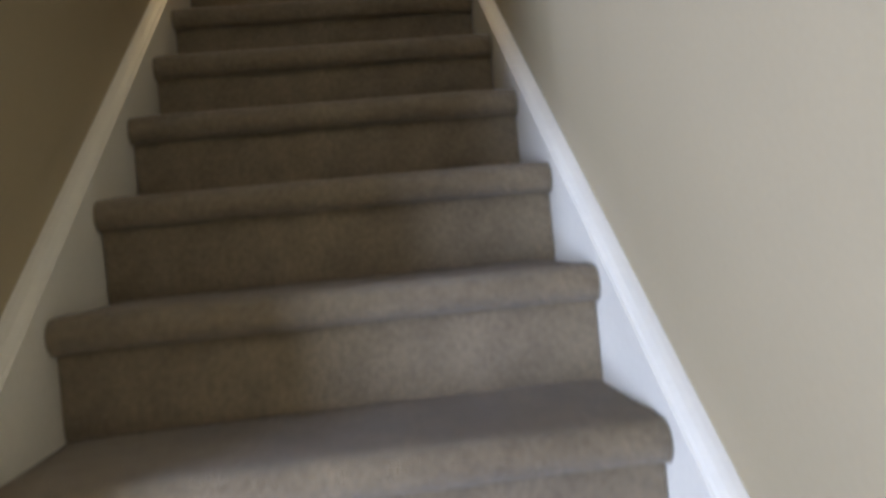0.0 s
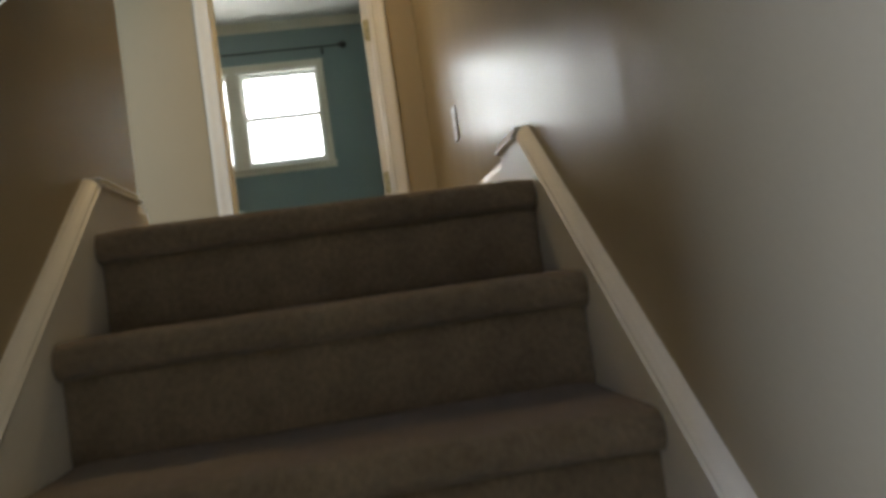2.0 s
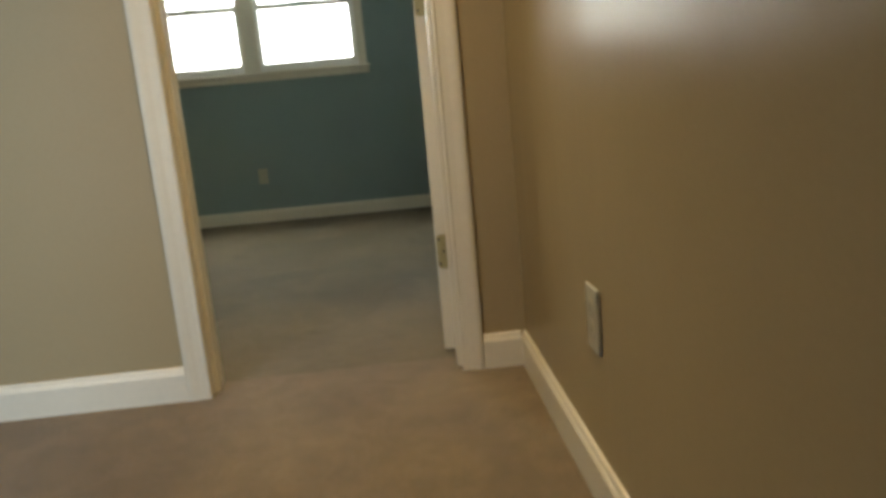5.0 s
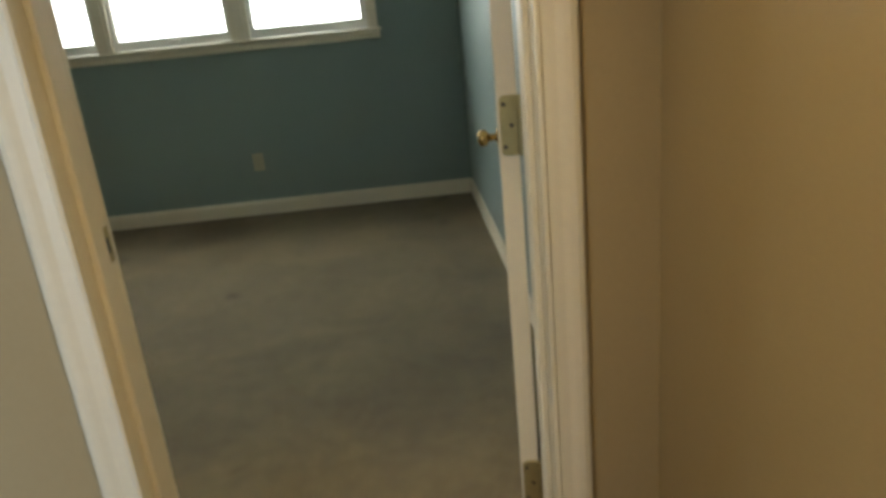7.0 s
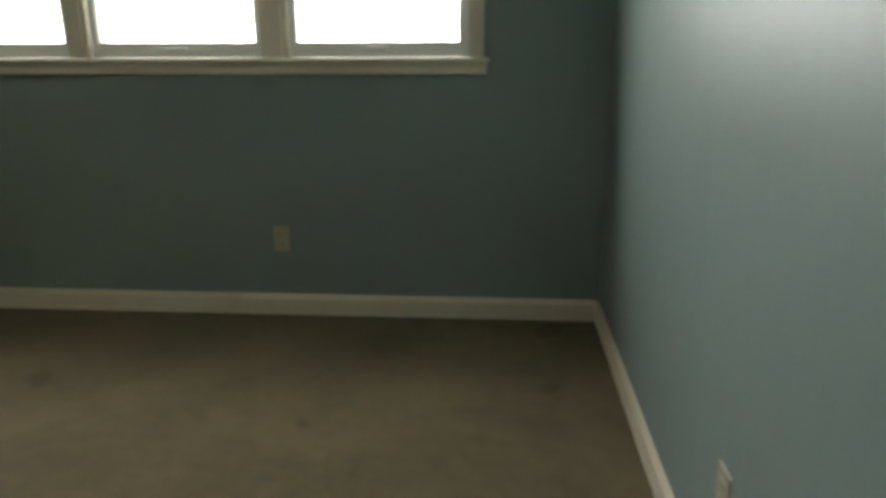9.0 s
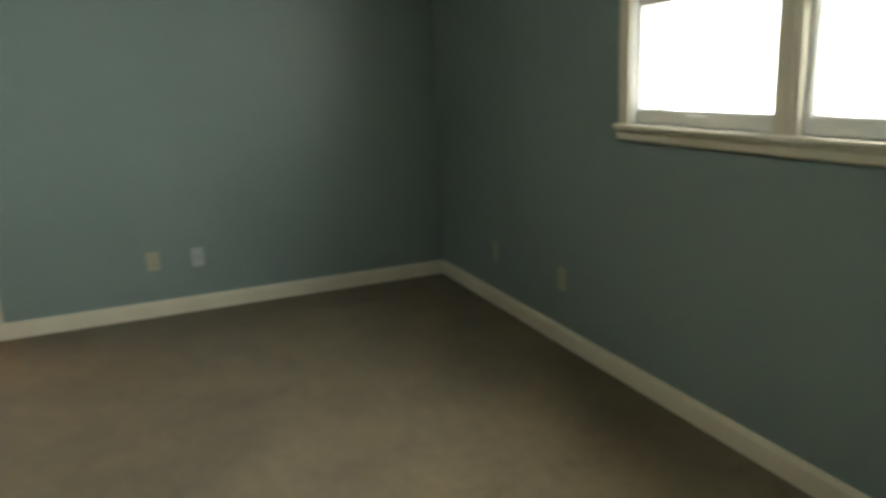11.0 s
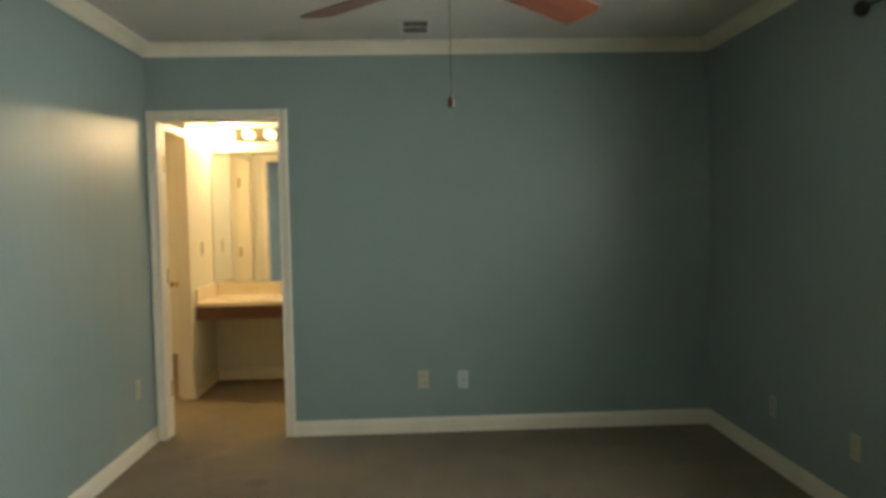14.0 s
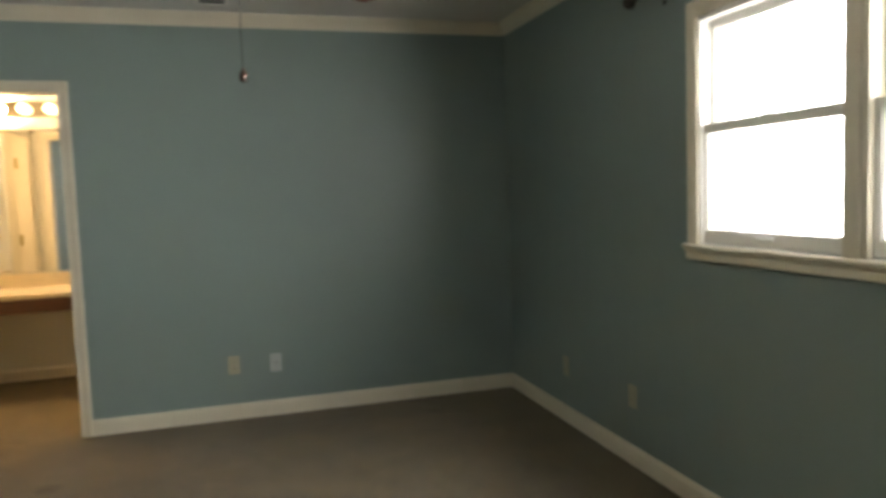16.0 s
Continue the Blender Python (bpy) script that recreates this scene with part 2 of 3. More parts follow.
def lathe(profile, m=None, seg=24):
    """(r, z) pairs turned round z."""
    bm = bmesh.new()
    rings = []
    for r, z in profile:
        if r < 1e-5:
            rings.append([bm.verts.new((0, 0, z))])
        else:
            rings.append([bm.verts.new((r * math.cos(2 * math.pi * k / seg), r * math.sin(2 * math.pi * k / seg), z)) for k in range(seg)])
    for a, b in zip(rings, rings[1:]):
        for k in range(seg):
            if len(a) == 1 and len(b) == 1:
                continue
            if len(a) == 1:
                bm.faces.new((a[0], b[k], b[(k + 1) % seg]))
            elif len(b) == 1:
                bm.faces.new((a[k], b[0], a[(k + 1) % seg]))
            else:
                bm.faces.new((a[k], b[k], b[(k + 1) % seg], a[(k + 1) % seg]))
    bmesh.ops.recalc_face_normals(bm, faces=bm.faces[:])
    if m is not None:
        bmesh.ops.transform(bm, matrix=m, verts=bm.verts[:])
    return bm


def rod(p, q, r, seg=12):
    p, q = Vector(p), Vector(q)
    d = q - p
    m = Matrix.Translation(p) @ d.to_track_quat("Z", "Y").to_matrix().to_4x4()
    return lathe([(0, 0), (r, 0), (r, d.length), (0, d.length)], m, seg)


def mesh_object(name, bm, mat, smooth=False):
    me = bpy.data.meshes.new(name)
    bm.to_mesh(me)
    bm.free()
    me.materials.append(mat)
    if smooth:
        me.shade_smooth()
        me.set_sharp_from_angle(angle=radians(40))
    return new(name, me)


def part(name, bm, mat, parent, label="", smooth=False):
    ob = mesh_object(name, bm, mat, smooth)
    ob.parent = parent
    if label:
        tagged(ob, label=label)
    return ob


def structure(name, bm, mat, label, category, smooth=False):
    return tagged(mesh_object(name, bm, mat, smooth), label, category, kind="structure")


def thing(name, x, y, z, label, category, group="", kind="", rz=0.0):
    ob = new(name)
    ob.empty_display_size = 0.05
    ob.matrix_world = pose(x, y, z, 0, 0, rz)
    return tagged(ob, label, category, group, kind)


def wall_with_hole(u0, u1, z0, z1, holes, d0, d1, along):
    """A slab along x or y between u0 and u1, from d0 to d1 thick, with rectangular holes (u0, u1, z0, z1)."""
    bm = bmesh.new()
    us = sorted({u0, u1, *(h[0] for h in holes), *(h[1] for h in holes)})
    zs = sorted({z0, z1, *(h[2] for h in holes), *(h[3] for h in holes)})

    def solid(i, j):
        if not (0 <= i < len(us) - 1 and 0 <= j < len(zs) - 1):
            return False
        u, z = (us[i] + us[i + 1]) / 2, (zs[j] + zs[j + 1]) / 2
        return not any(h[0] < u < h[1] and h[2] < z < h[3] for h in holes)

    made = {}

    def v(i, j, k):
        key = (i, j, k)
        if key not in made:
            d = (d0, d1)[k]
            made[key] = bm.verts.new((us[i], d, zs[j]) if along == "x" else (d, us[i], zs[j]))
        return made[key]

    for i in range(len(us) - 1):
        for j in range(len(zs) - 1):
            if not solid(i, j):
                continue
            for k in (0, 1):
                bm.faces.new((v(i, j, k), v(i + 1, j, k), v(i + 1, j + 1, k), v(i, j + 1, k)))
            if not solid(i - 1, j):
                bm.faces.new((v(i, j, 0), v(i, j + 1, 0), v(i, j + 1, 1), v(i, j, 1)))
            if not solid(i + 1, j):
                bm.faces.new((v(i + 1, j, 0), v(i + 1, j + 1, 0), v(i + 1, j + 1, 1), v(i + 1, j, 1)))
            if not solid(i, j - 1):
                bm.faces.new((v(i, j, 0), v(i + 1, j, 0), v(i + 1, j, 1), v(i, j, 1)))
            if not solid(i, j + 1):
                bm.faces.new((v(i, j + 1, 0), v(i + 1, j + 1, 0), v(i + 1, j + 1, 1), v(i, j + 1, 1)))
    bmesh.ops.recalc_face_normals(bm, faces=bm.faces[:])
    return bm


def slab(x0, x1, y0, y1, z0, z1):
    bm = bmesh.new()
    box(bm, x0, x1, y0, y1, z0, z1)
    return bm


# ---- the large structure ----
structure("ground", slab(-400, 400, -400, 400, -3.30, -2.95), M_GROUND, "pale lawn round the house reaching the horizon", "ground")
structure("backdrop", slab(-300, 300, 30, 30.2, -3.1, 80), M_SKYGLOW, "white overcast distance beyond the bedroom window", "backdrop")

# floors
# hall, landing and doorway use the carpet tone with the lamp's brightness in it
structure("floor_hall", slab(-4.62, 0.0, HALL_S - 0.12, HALL_N, -0.12, 0.0), M_LITCARPET, "taupe carpet of the upstairs hall", "floor")
# floor of the added bay south of the hall, out of view
structure("floor_south_room", slab(-4.62, WALL_L - 0.12, FOYER_N + 0.12, HALL_S - 0.12, -0.12, 0.0), M_CARPET, "carpet of an unseen bay added for the hall's daylight lamp", "floor")
structure("floor_landing", slab(STAIR_L - 0.03, 0.0, TOP_RISER + 0.02, HALL_S - 0.12, -0.12, 0.0), M_LITCARPET, "taupe carpet at the stair head", "floor")
structure("floor_doorway", slab(DOOR_L - 0.02, DOOR_R + 0.02, HALL_N, BED_S, -0.12, 0.0), M_LITCARPET, "taupe carpet in the bedroom doorway", "floor")
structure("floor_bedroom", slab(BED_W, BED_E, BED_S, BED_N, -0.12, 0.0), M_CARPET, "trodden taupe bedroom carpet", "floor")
structure("floor_dressing", slab(-8.2, BED_W, 0.60, 4.30, -0.12, 0.0), M_CARPET, "taupe carpet of the dressing room", "floor")
structure("floor_lower", slab(-4.62, 0.0, -6.32, FOYER_N, LOW - 0.12, LOW), M_CARPET, "carpet at the foot of the stair", "floor")

# stair and hall walls
structure("wall_stair_right", slab(0.0, 0.12, -6.32, HALL_N, LOW - 0.12, CEIL), M_TAN, "tan satin painted stair and hall wall", "wall")
structure("wall_stair_left", slab(WALL_L - 0.12, WALL_L, FOYER_N, HALL_S, LOW - 0.12, CEIL), M_TAN, "tan satin painted stair wall", "wall")
# the opening is added, it keeps the bay lamp off the stair's right wall
structure("wall_hall_south", wall_with_hole(-4.62, WALL_L - 0.12, 0.0, CEIL, [(-2.22, -1.26, -0.2, 2.05)], HALL_S - 0.12, HALL_S, "x"), M_TAN, "tan painted hall wall", "wall")
structure("wall_hall_west", slab(-4.74, -4.62, FOYER_N, HALL_N + 0.05, 0.0, CEIL), M_TAN, "tan painted hall end wall", "wall")
# unseen wall, its opening only goes with the added front fill
structure("wall_foyer_front", wall_with_hole(-4.74, 0.12, LOW - 0.12, CEIL, [(-0.84, -0.04, LOW + 0.4, LOW + 2.15)], -6.44, -6.32, "x"), M_TAN, "tan foyer wall", "wall")
structure("wall_foyer_west", wall_with_hole(-6.32, FOYER_N, LOW - 0.12, CEIL, [(-6.15, -4.25, -2.1, 0.2)], -4.74, -4.62, "y"), M_TAN, "tan foyer wall with a wide window opening", "wall")
structure("wall_foyer_north", slab(-4.62, WALL_L - 0.12, FOYER_N, FOYER_N + 0.12, LOW - 0.12, CEIL), M_TAN, "tan foyer wall beside the stair", "wall")

# the wall between hall and bedroom: tan skin and blue skin on one core
HOLE = [(DOOR_L - 0.02, DOOR_R + 0.02, -0.2, DOOR_H + 0.02)]
structure("wall_hall_north", wall_with_hole(-4.62, 0.0, 0.0, CEIL, HOLE, HALL_N, HALL_N + 0.058, "x"), M_TAN, "tan painted hall wall round the bedroom door", "wall")
structure("wall_bedroom_south", wall_with_hole(BED_W - 0.06, BED_E, 0.0, CEIL, HOLE, HALL_N + 0.058, BED_S, "x"), M_BLUE, "blue-grey satin painted bedroom wall", "wall")
structure("wall_bedroom_east", slab(BED_E, BED_E + 0.12, HALL_N, BED_N + 0.16, -0.12, CEIL), M_BLUE, "blue-grey satin painted bedroom wall", "wall")
structure("wall_bedroom_north", wall_with_hole(BED_W - 0.12, BED_E, -0.12, CEIL, [(WIN_X0, WIN_X1, WIN_Z0, WIN_Z1)], BED_N, BED_N + 0.16, "x"), M_BLUE, "blue-grey painted wall under the triple window", "wall")
structure("wall_bedroom_west", wall_with_hole(BED_S, BED_N, 0.0, CEIL, [(BATH_D0 - 0.02, BATH_D1 + 0.02, -0.2, DOOR_H + 0.02)], BED_W - 0.06, BED_W, "y"), M_BLUE, "blue-grey painted wall with the dressing room doorway", "wall")
structure("wall_dressing_east", wall_with_hole(0.60, 4.30, 0.0, CEIL, [(BATH_D0 - 0.02, BATH_D1 + 0.02, -0.2, DOOR_H + 0.02)], BATH_E, BED_W - 0.06, "y"), M_BATHWALL, "cream painted dressing room wall", "wall")
structure("wall_dressing_back", slab(BATH_W - 0.12, BATH_W, 1.625, 4.30, 0.0, CEIL), M_BATHWALL, "cream painted wall behind the vanity", "wall")
structure("wall_dressing_stub", slab(BATH_W, -6.085, 1.625, 1.725, 0.0, CEIL), M_BATHWALL, "cream painted stub wall beside the vanity", "wall")
structure("wall_dressing_north", slab(BATH_W, BATH_E, 4.18, 4.30, 0.0, CEIL), M_BATHWALL, "cream painted dressing room wall", "wall")
structure("wall_washroom_nib", slab(BATH_E - 0.10, BATH_E, 1.60, 1.715, 0.0, CEIL), M_BATHWALL, "cream painted nib wall of the washroom doorway", "wall")
structure("wall_washroom_south", slab(-8.2, BATH_E, 0.60, 0.72, 0.0, CEIL), M_BATHWALL, "cream painted washroom wall", "wall")
structure("wall_washroom_west", slab(-8.2, -8.08, 0.72, 1.645, 0.0, CEIL), M_BATHWALL, "cream painted washroom wall", "wall")
structure("wall_washroom_north", slab(-8.08, BATH_W - 0.12, 1.645, 1.745, 0.0, CEIL), M_BATHWALL, "cream painted washroom wall", "wall")

# ceilings
structure("ceiling_bedroom", slab(BED_W - 0.12, BED_E + 0.12, HALL_N, BED_N + 0.16, CEIL, CEIL + 0.12), M_CEIL, "flat white bedroom ceiling", "ceiling")
structure("ceiling_hall", slab(-4.74, 0.12, -6.32, HALL_N, CEIL, CEIL + 0.12), M_CEIL, "flat white hall ceiling", "ceiling")
structure("ceiling_dressing", slab(-8.2, BED_W - 0.12, 0.60, 4.30, CEIL, CEIL + 0.12), M_CEIL, "flat white dressing room ceiling", "ceiling")

# ---- baseboards, crown ----
BASE_H = 0.097
BASE_PROFILE = [(0, 0), (0.014, 0), (0.014, BASE_H - 0.022), (0.012, BASE_H - 0.016), (0.0085, BASE_H - 0.010), (0.007, BASE_H - 0.003), (0.005, BASE_H), (0, BASE_H)]
CROWN_PROFILE = [(0, 0), (0.008, 0), (0.010, 0.008), (0.016, 0.014), (0.027, 0.034), (0.046, 0.053), (0.057, 0.060), (0.063, 0.068), (0.063, 0.075), (0, 0.075)]


def run_along(profile, axis, face, sign, a, b, z, name, mat, label, category):
    """A moulding on the wall at axis = face, standing out by sign, from a to b."""
    if axis == "y":
        f = lambda u, v, s: (s, face + sign * u, z + v)
    else:
        f = lambda u, v, s: (face + sign * u, s, z + v)
    return structure(name, prism(profile, a, b, f), mat, label, category)


BASE_LABEL = "cream painted moulded baseboard"
for axis, face, sign, a, b in (
        ("x", 0.0, -1, 0.219, HALL_N), ("y", HALL_N, -1, -0.121, -0.014), ("y", HALL_N, -1, -4.5, DOOR_L - 0.062),
        ("x", WALL_L, 1, 0.241, HALL_S + 0.016), ("y", HALL_S, 1, -4.5, WALL_L + 0.012),
        ("x", BED_E, -1, BED_S + 0.014, BED_N), ("y", BED_N, -1, BED_W, BED_E - 0.014), ("x", BED_W, 1, BATH_D1 + 0.062, BED_N - 0.014),
        ("y", BED_S, 1, BED_W, DOOR_L - 0.062), ("x", BATH_W, 1, 1.725, 4.18), ("y", 1.725, 1, BATH_W + 0.014, -6.085)):
    run_along(BASE_PROFILE, axis, face, sign, a, b, 0.0, "baseboard", M_TRIM, BASE_LABEL, "baseboard")
for axis, face, sign, a, b in (("x", BED_E, -1, BED_S, BED_N), ("y", BED_N, -1, BED_W, BED_E), ("x", BED_W, 1, BED_S, BED_N), ("y", BED_S, 1, BED_W, BED_E)):
    run_along(CROWN_PROFILE, axis, face, sign, a, b, CEIL - 0.075, "crown_trim", M_TRIM, "cream painted crown moulding", "trim")

# ---- staircase ----
stair = thing("staircase", (STAIR_L + STAIR_R) / 2, TOP_RISER, 0, "carpeted taupe stair flight with white skirt boards", "stairs", kind="structure")


def nosing_profile():
    """One step, riser line at y = 0, tread level z = 0 at its top: riser, rolled nosing, tread back."""
    pts = [(0.016, -RISE), (0.002, -RISE + 0.004), (-0.001, -RISE + 0.02), (0.000, -0.075), (-0.002, -0.062)]
    for k in range(9):
        a = radians(-115 + k * 205 / 8)
        pts.append((-0.008 - 0.024 * math.cos(a), -0.029 + 0.029 * math.sin(a)))
    pts += [(0.02, 0.0015), (RUN * 0.5, 0.0), (RUN - 0.012, 0.001), (RUN + 0.02, 0.004), (RUN + 0.02, -0.06), (0.06, -RISE)]
    return pts


def stair_step(width, seg):
    bm = bmesh.new()
    prof = nosing_profile()
    n = len(prof)
    rings = []
    for i in range(seg + 1):
        s = i / seg
        x = -width / 2 + s * width
        edge = min(s, 1 - s) * width
        pinch = 0.004 * math.exp(-edge / 0.012)
        rings.append([bm.verts.new((x, y + pinch + 0.0012 * noise.noise((x * 6, j * 0.3, 0)), z - pinch)) for j, (y, z) in enumerate(prof)])
    for a, b in zip(rings, rings[1:]):
        for j in range(n):
            bm.faces.new((a[j], b[j], b[(j + 1) % n], a[(j + 1) % n]))
    bm.faces.new(rings[0])
    bm.faces.new(rings[-1][::-1])
    bmesh.ops.recalc_face_normals(bm, faces=bm.faces[:])
    return bm


first = part("carpeted_step", stair_step(STAIR_R - STAIR_L, 18), M_LITCARPET, stair, smooth=True)
for k in range(1, STEPS):
    ob = new("carpeted_step", first.data)
    ob.parent = stair
    ob.location = (0, -RUN * k, -RISE * k)

SLOPE = RISE / RUN


def skirt(x0, x1, y_peak, z_peak, y_end):
    """Skirt board beside the steps: level at the head, then down with the flight."""
    y_low = TOP_RISER - RUN * STEPS - 0.1
    z_low = z_peak + SLOPE * (y_low - y_peak)
    outline = [(y_end, 0.0), (y_end, z_peak - 0.012), (y_peak, z_peak - 0.012), (y_low, z_low - 0.012), (y_low, z_low - 0.42), (TOP_RISER + 0.02, -0.36)]
    return prism(outline, x0, x1, lambda u, v, s: (s, u, v))


def skirt_cap(xw, sign, y_peak, z_peak, y_end, name_parent):
    """A moulded cap strip along the top of the skirt."""
    y_low = TOP_RISER - RUN * STEPS - 0.1
    prof = [(0, 0), (0.031, 0), (0.032, 0.005), (0.028, 0.008), (0.026, 0.013), (0.018, 0.020), (0.009, 0.024), (0.0, 0.026)]
    bm = prism(prof, 0.0, 1.0, lambda u, v, s: (xw + sign * u, y_low + s * (y_peak - y_low), z_peak - 0.016 + v + SLOPE * (s - 1) * (y_peak - y_low)))
    part("cap_trim", bm, M_TRIM, name_parent)
    ogee = [(0, 0), (0.034, 0), (0.034, 0.005), (0.027, 0.008), (0.025, 0.012), (0.029, 0.015), (0.026, 0.018), (0.0, 0.018)]
    bm = prism(ogee, y_peak, y_end + 0.006, lambda u, v, s: (xw + sign * (u * 1.15), s, z_peak - 0.014 + v * 1.2))
    part("cap_return", bm, M_TRIM, name_parent)


for xw, sign, y_peak, z_peak, y_end in ((0.0, -1, 0.034, 0.113, 0.216), (WALL_L, 1, 0.004, 0.102, 0.238)):
    sk = thing("skirt_board", xw, y_peak, 0, "white painted stair skirt board with a moulded cap", "skirt board", kind="structure")
    x0, x1 = sorted((xw, xw + sign * 0.028))
    ob = part("board", skirt(x0, x1, y_peak, z_peak, y_end), M_TRIM, sk)
    skirt_cap(xw, sign, y_peak, z_peak, y_end, sk)
    for c in sk.children:
        c.matrix_parent_inverse = sk.matrix_world.inverted()

# handrail on the left stair wall
rail = thing("handrail", -0.820, -1.3, -0.45, "dark stained wooden handrail on wall brackets", "handrail")
rinv = rail.matrix_world.inverted()
RAIL_P = [(0.030 * math.cos(a) * (1.0 if math.sin(a) < 0.2 else 0.95), 0.028 * math.sin(a)) for a in [2 * math.pi * k / 16 for k in range(16)]]


def rail_z(y):
    return 0.048 + 0.81 * (y + 0.740)


ob = part("rail", prism(RAIL_P, -2.85, 0.10, lambda u, v, s: (-0.820 + u, s, rail_z(s) + v)), M_RAIL, rail, smooth=True)
ob.matrix_parent_inverse = rinv
for y in (-1.35, -0.15):
    bm = rod((-0.820, y, rail_z(y) - 0.02), (-0.855, y, rail_z(y) - 0.06), 0.006)
    ob = part("bracket", bm, M_OLDBRASS, rail, "brass bracket", True)
    ob.matrix_parent_inverse = rinv
    bm = rod((-0.855, y, rail_z(y) - 0.06), (WALL_L, y, rail_z(y) - 0.06), 0.010)
    ob = part("bracket_foot", bm, M_OLDBRASS, rail, "", True)
    ob.matrix_parent_inverse = rinv

# ---- door frames ----
CASE_W = 0.062
CASING = [(0, 0), (0.012, 0), (0.014, 0.006), (0.010, 0.010), (0.012, 0.028), (0.016, 0.040), (0.018, 0.050), (0.016, CASE_W - 0.003), (0.012, CASE_W), (0, CASE_W)]


def casing_leg(name_parent, place, z1):
    return part("casing_leg", prism(CASING, 0.0, z1, place), M_TRIM, name_parent)


# bedroom door frame: openings in x
fr = thing("door_frame", (DOOR_L + DOOR_R) / 2, HALL_N, 0, "cream painted bedroom door frame and casing", "door frame", kind="structure")
H = DOOR_H
for face, sg in ((HALL_N, -1), (BED_S, 1)):
    casing_leg(fr, lambda u, v, s, face=face, sg=sg: (DOOR_L - v, face + sg * u, s), H + CASE_W)
    casing_leg(fr, lambda u, v, s, face=face, sg=sg: (DOOR_R + v, face + sg * u, s), H + CASE_W)
    part("casing_head", prism(CASING, DOOR_L, DOOR_R, lambda u, v, s, face=face, sg=sg: (s, face + sg * u, H + v)), M_TRIM, fr)
part("jamb", bevelled(DOOR_L - 0.02, DOOR_L, HALL_N, BED_S, 0.0, H, 0.002), M_TRIM, fr)
part("jamb", bevelled(DOOR_R, DOOR_R + 0.02, HALL_N, BED_S, 0.0, H, 0.002), M_TRIM, fr)
part("head_jamb", slab(DOOR_L - 0.02, DOOR_R + 0.02, HALL_N, BED_S, H, H + 0.02), M_TRIM, fr)
part("door_stop", bevelled(DOOR_L, DOOR_L + 0.011, HALL_N + 0.03, HALL_N + 0.075, 0.0, H, 0.002), M_TRIM, fr)
part("door_stop", bevelled(DOOR_R - 0.011, DOOR_R, HALL_N + 0.03, HALL_N + 0.075, 0.0, H, 0.002), M_TRIM, fr)
for c in fr.children:
    c.matrix_parent_inverse = fr.matrix_world.inverted()

# dressing room door frame: opening in y
fb = thing("door_frame", BED_W, (BATH_D0 + BATH_D1) / 2, 0, "white painted dressing room door frame and casing", "door frame", kind="structure")
for face, sg in ((BED_W, 1), (BATH_E, -1)):
    casing_leg(fb, lambda u, v, s, face=face, sg=sg: (face + sg * u, BATH_D0 - v, s), H + CASE_W)
    casing_leg(fb, lambda u, v, s, face=face, sg=sg: (face + sg * u, BATH_D1 + v, s), H + CASE_W)
    part("casing_head", prism(CASING, BATH_D0, BATH_D1, lambda u, v, s, face=face, sg=sg: (face + sg * u, s, H + v)), M_TRIM, fb)
part("jamb", bevelled(BATH_E, BED_W, BATH_D0 - 0.02, BATH_D0, 0.0, H, 0.002), M_TRIM, fb)
part("jamb", bevelled(BATH_E, BED_W, BATH_D1, BATH_D1 + 0.02, 0.0, H, 0.002), M_TRIM, fb)
part("head_jamb", slab(BATH_E, BED_W, BATH_D0 - 0.02, BATH_D1 + 0.02, H, H + 0.02), M_TRIM, fb)
for z in (0.312, 1.045, 1.77):
    part("hinge_leaf", bevelled(BATH_E + 0.002, BATH_E + 0.034, BATH_D0, BATH_D0 + 0.003, z - 0.051, z + 0.051, 0.001), M_OLDBRASS, fb, "brass hinge leaf")
for c in fb.children:
    c.matrix_parent_inverse = fb.matrix_world.inverted()

# ---- panel door ----


def round_plate(y0, y1, z0, z1, r, x0, x1):
    """A plate in the plane of y and z with round corners, from x0 to x1 thick."""
    pts = []
    for cy, cz, a0 in ((y1 - r, z1 - r, 0), (y0 + r, z1 - r, 90), (y0 + r, z0 + r, 180), (y1 - r, z0 + r, 270)):
        pts += [(cy + r * math.cos(radians(a0 + 18 * q)), cz + r * math.sin(radians(a0 + 18 * q))) for q in range(6)]
    return prism(pts, x0, x1, lambda u, v, w: (w, u, v))


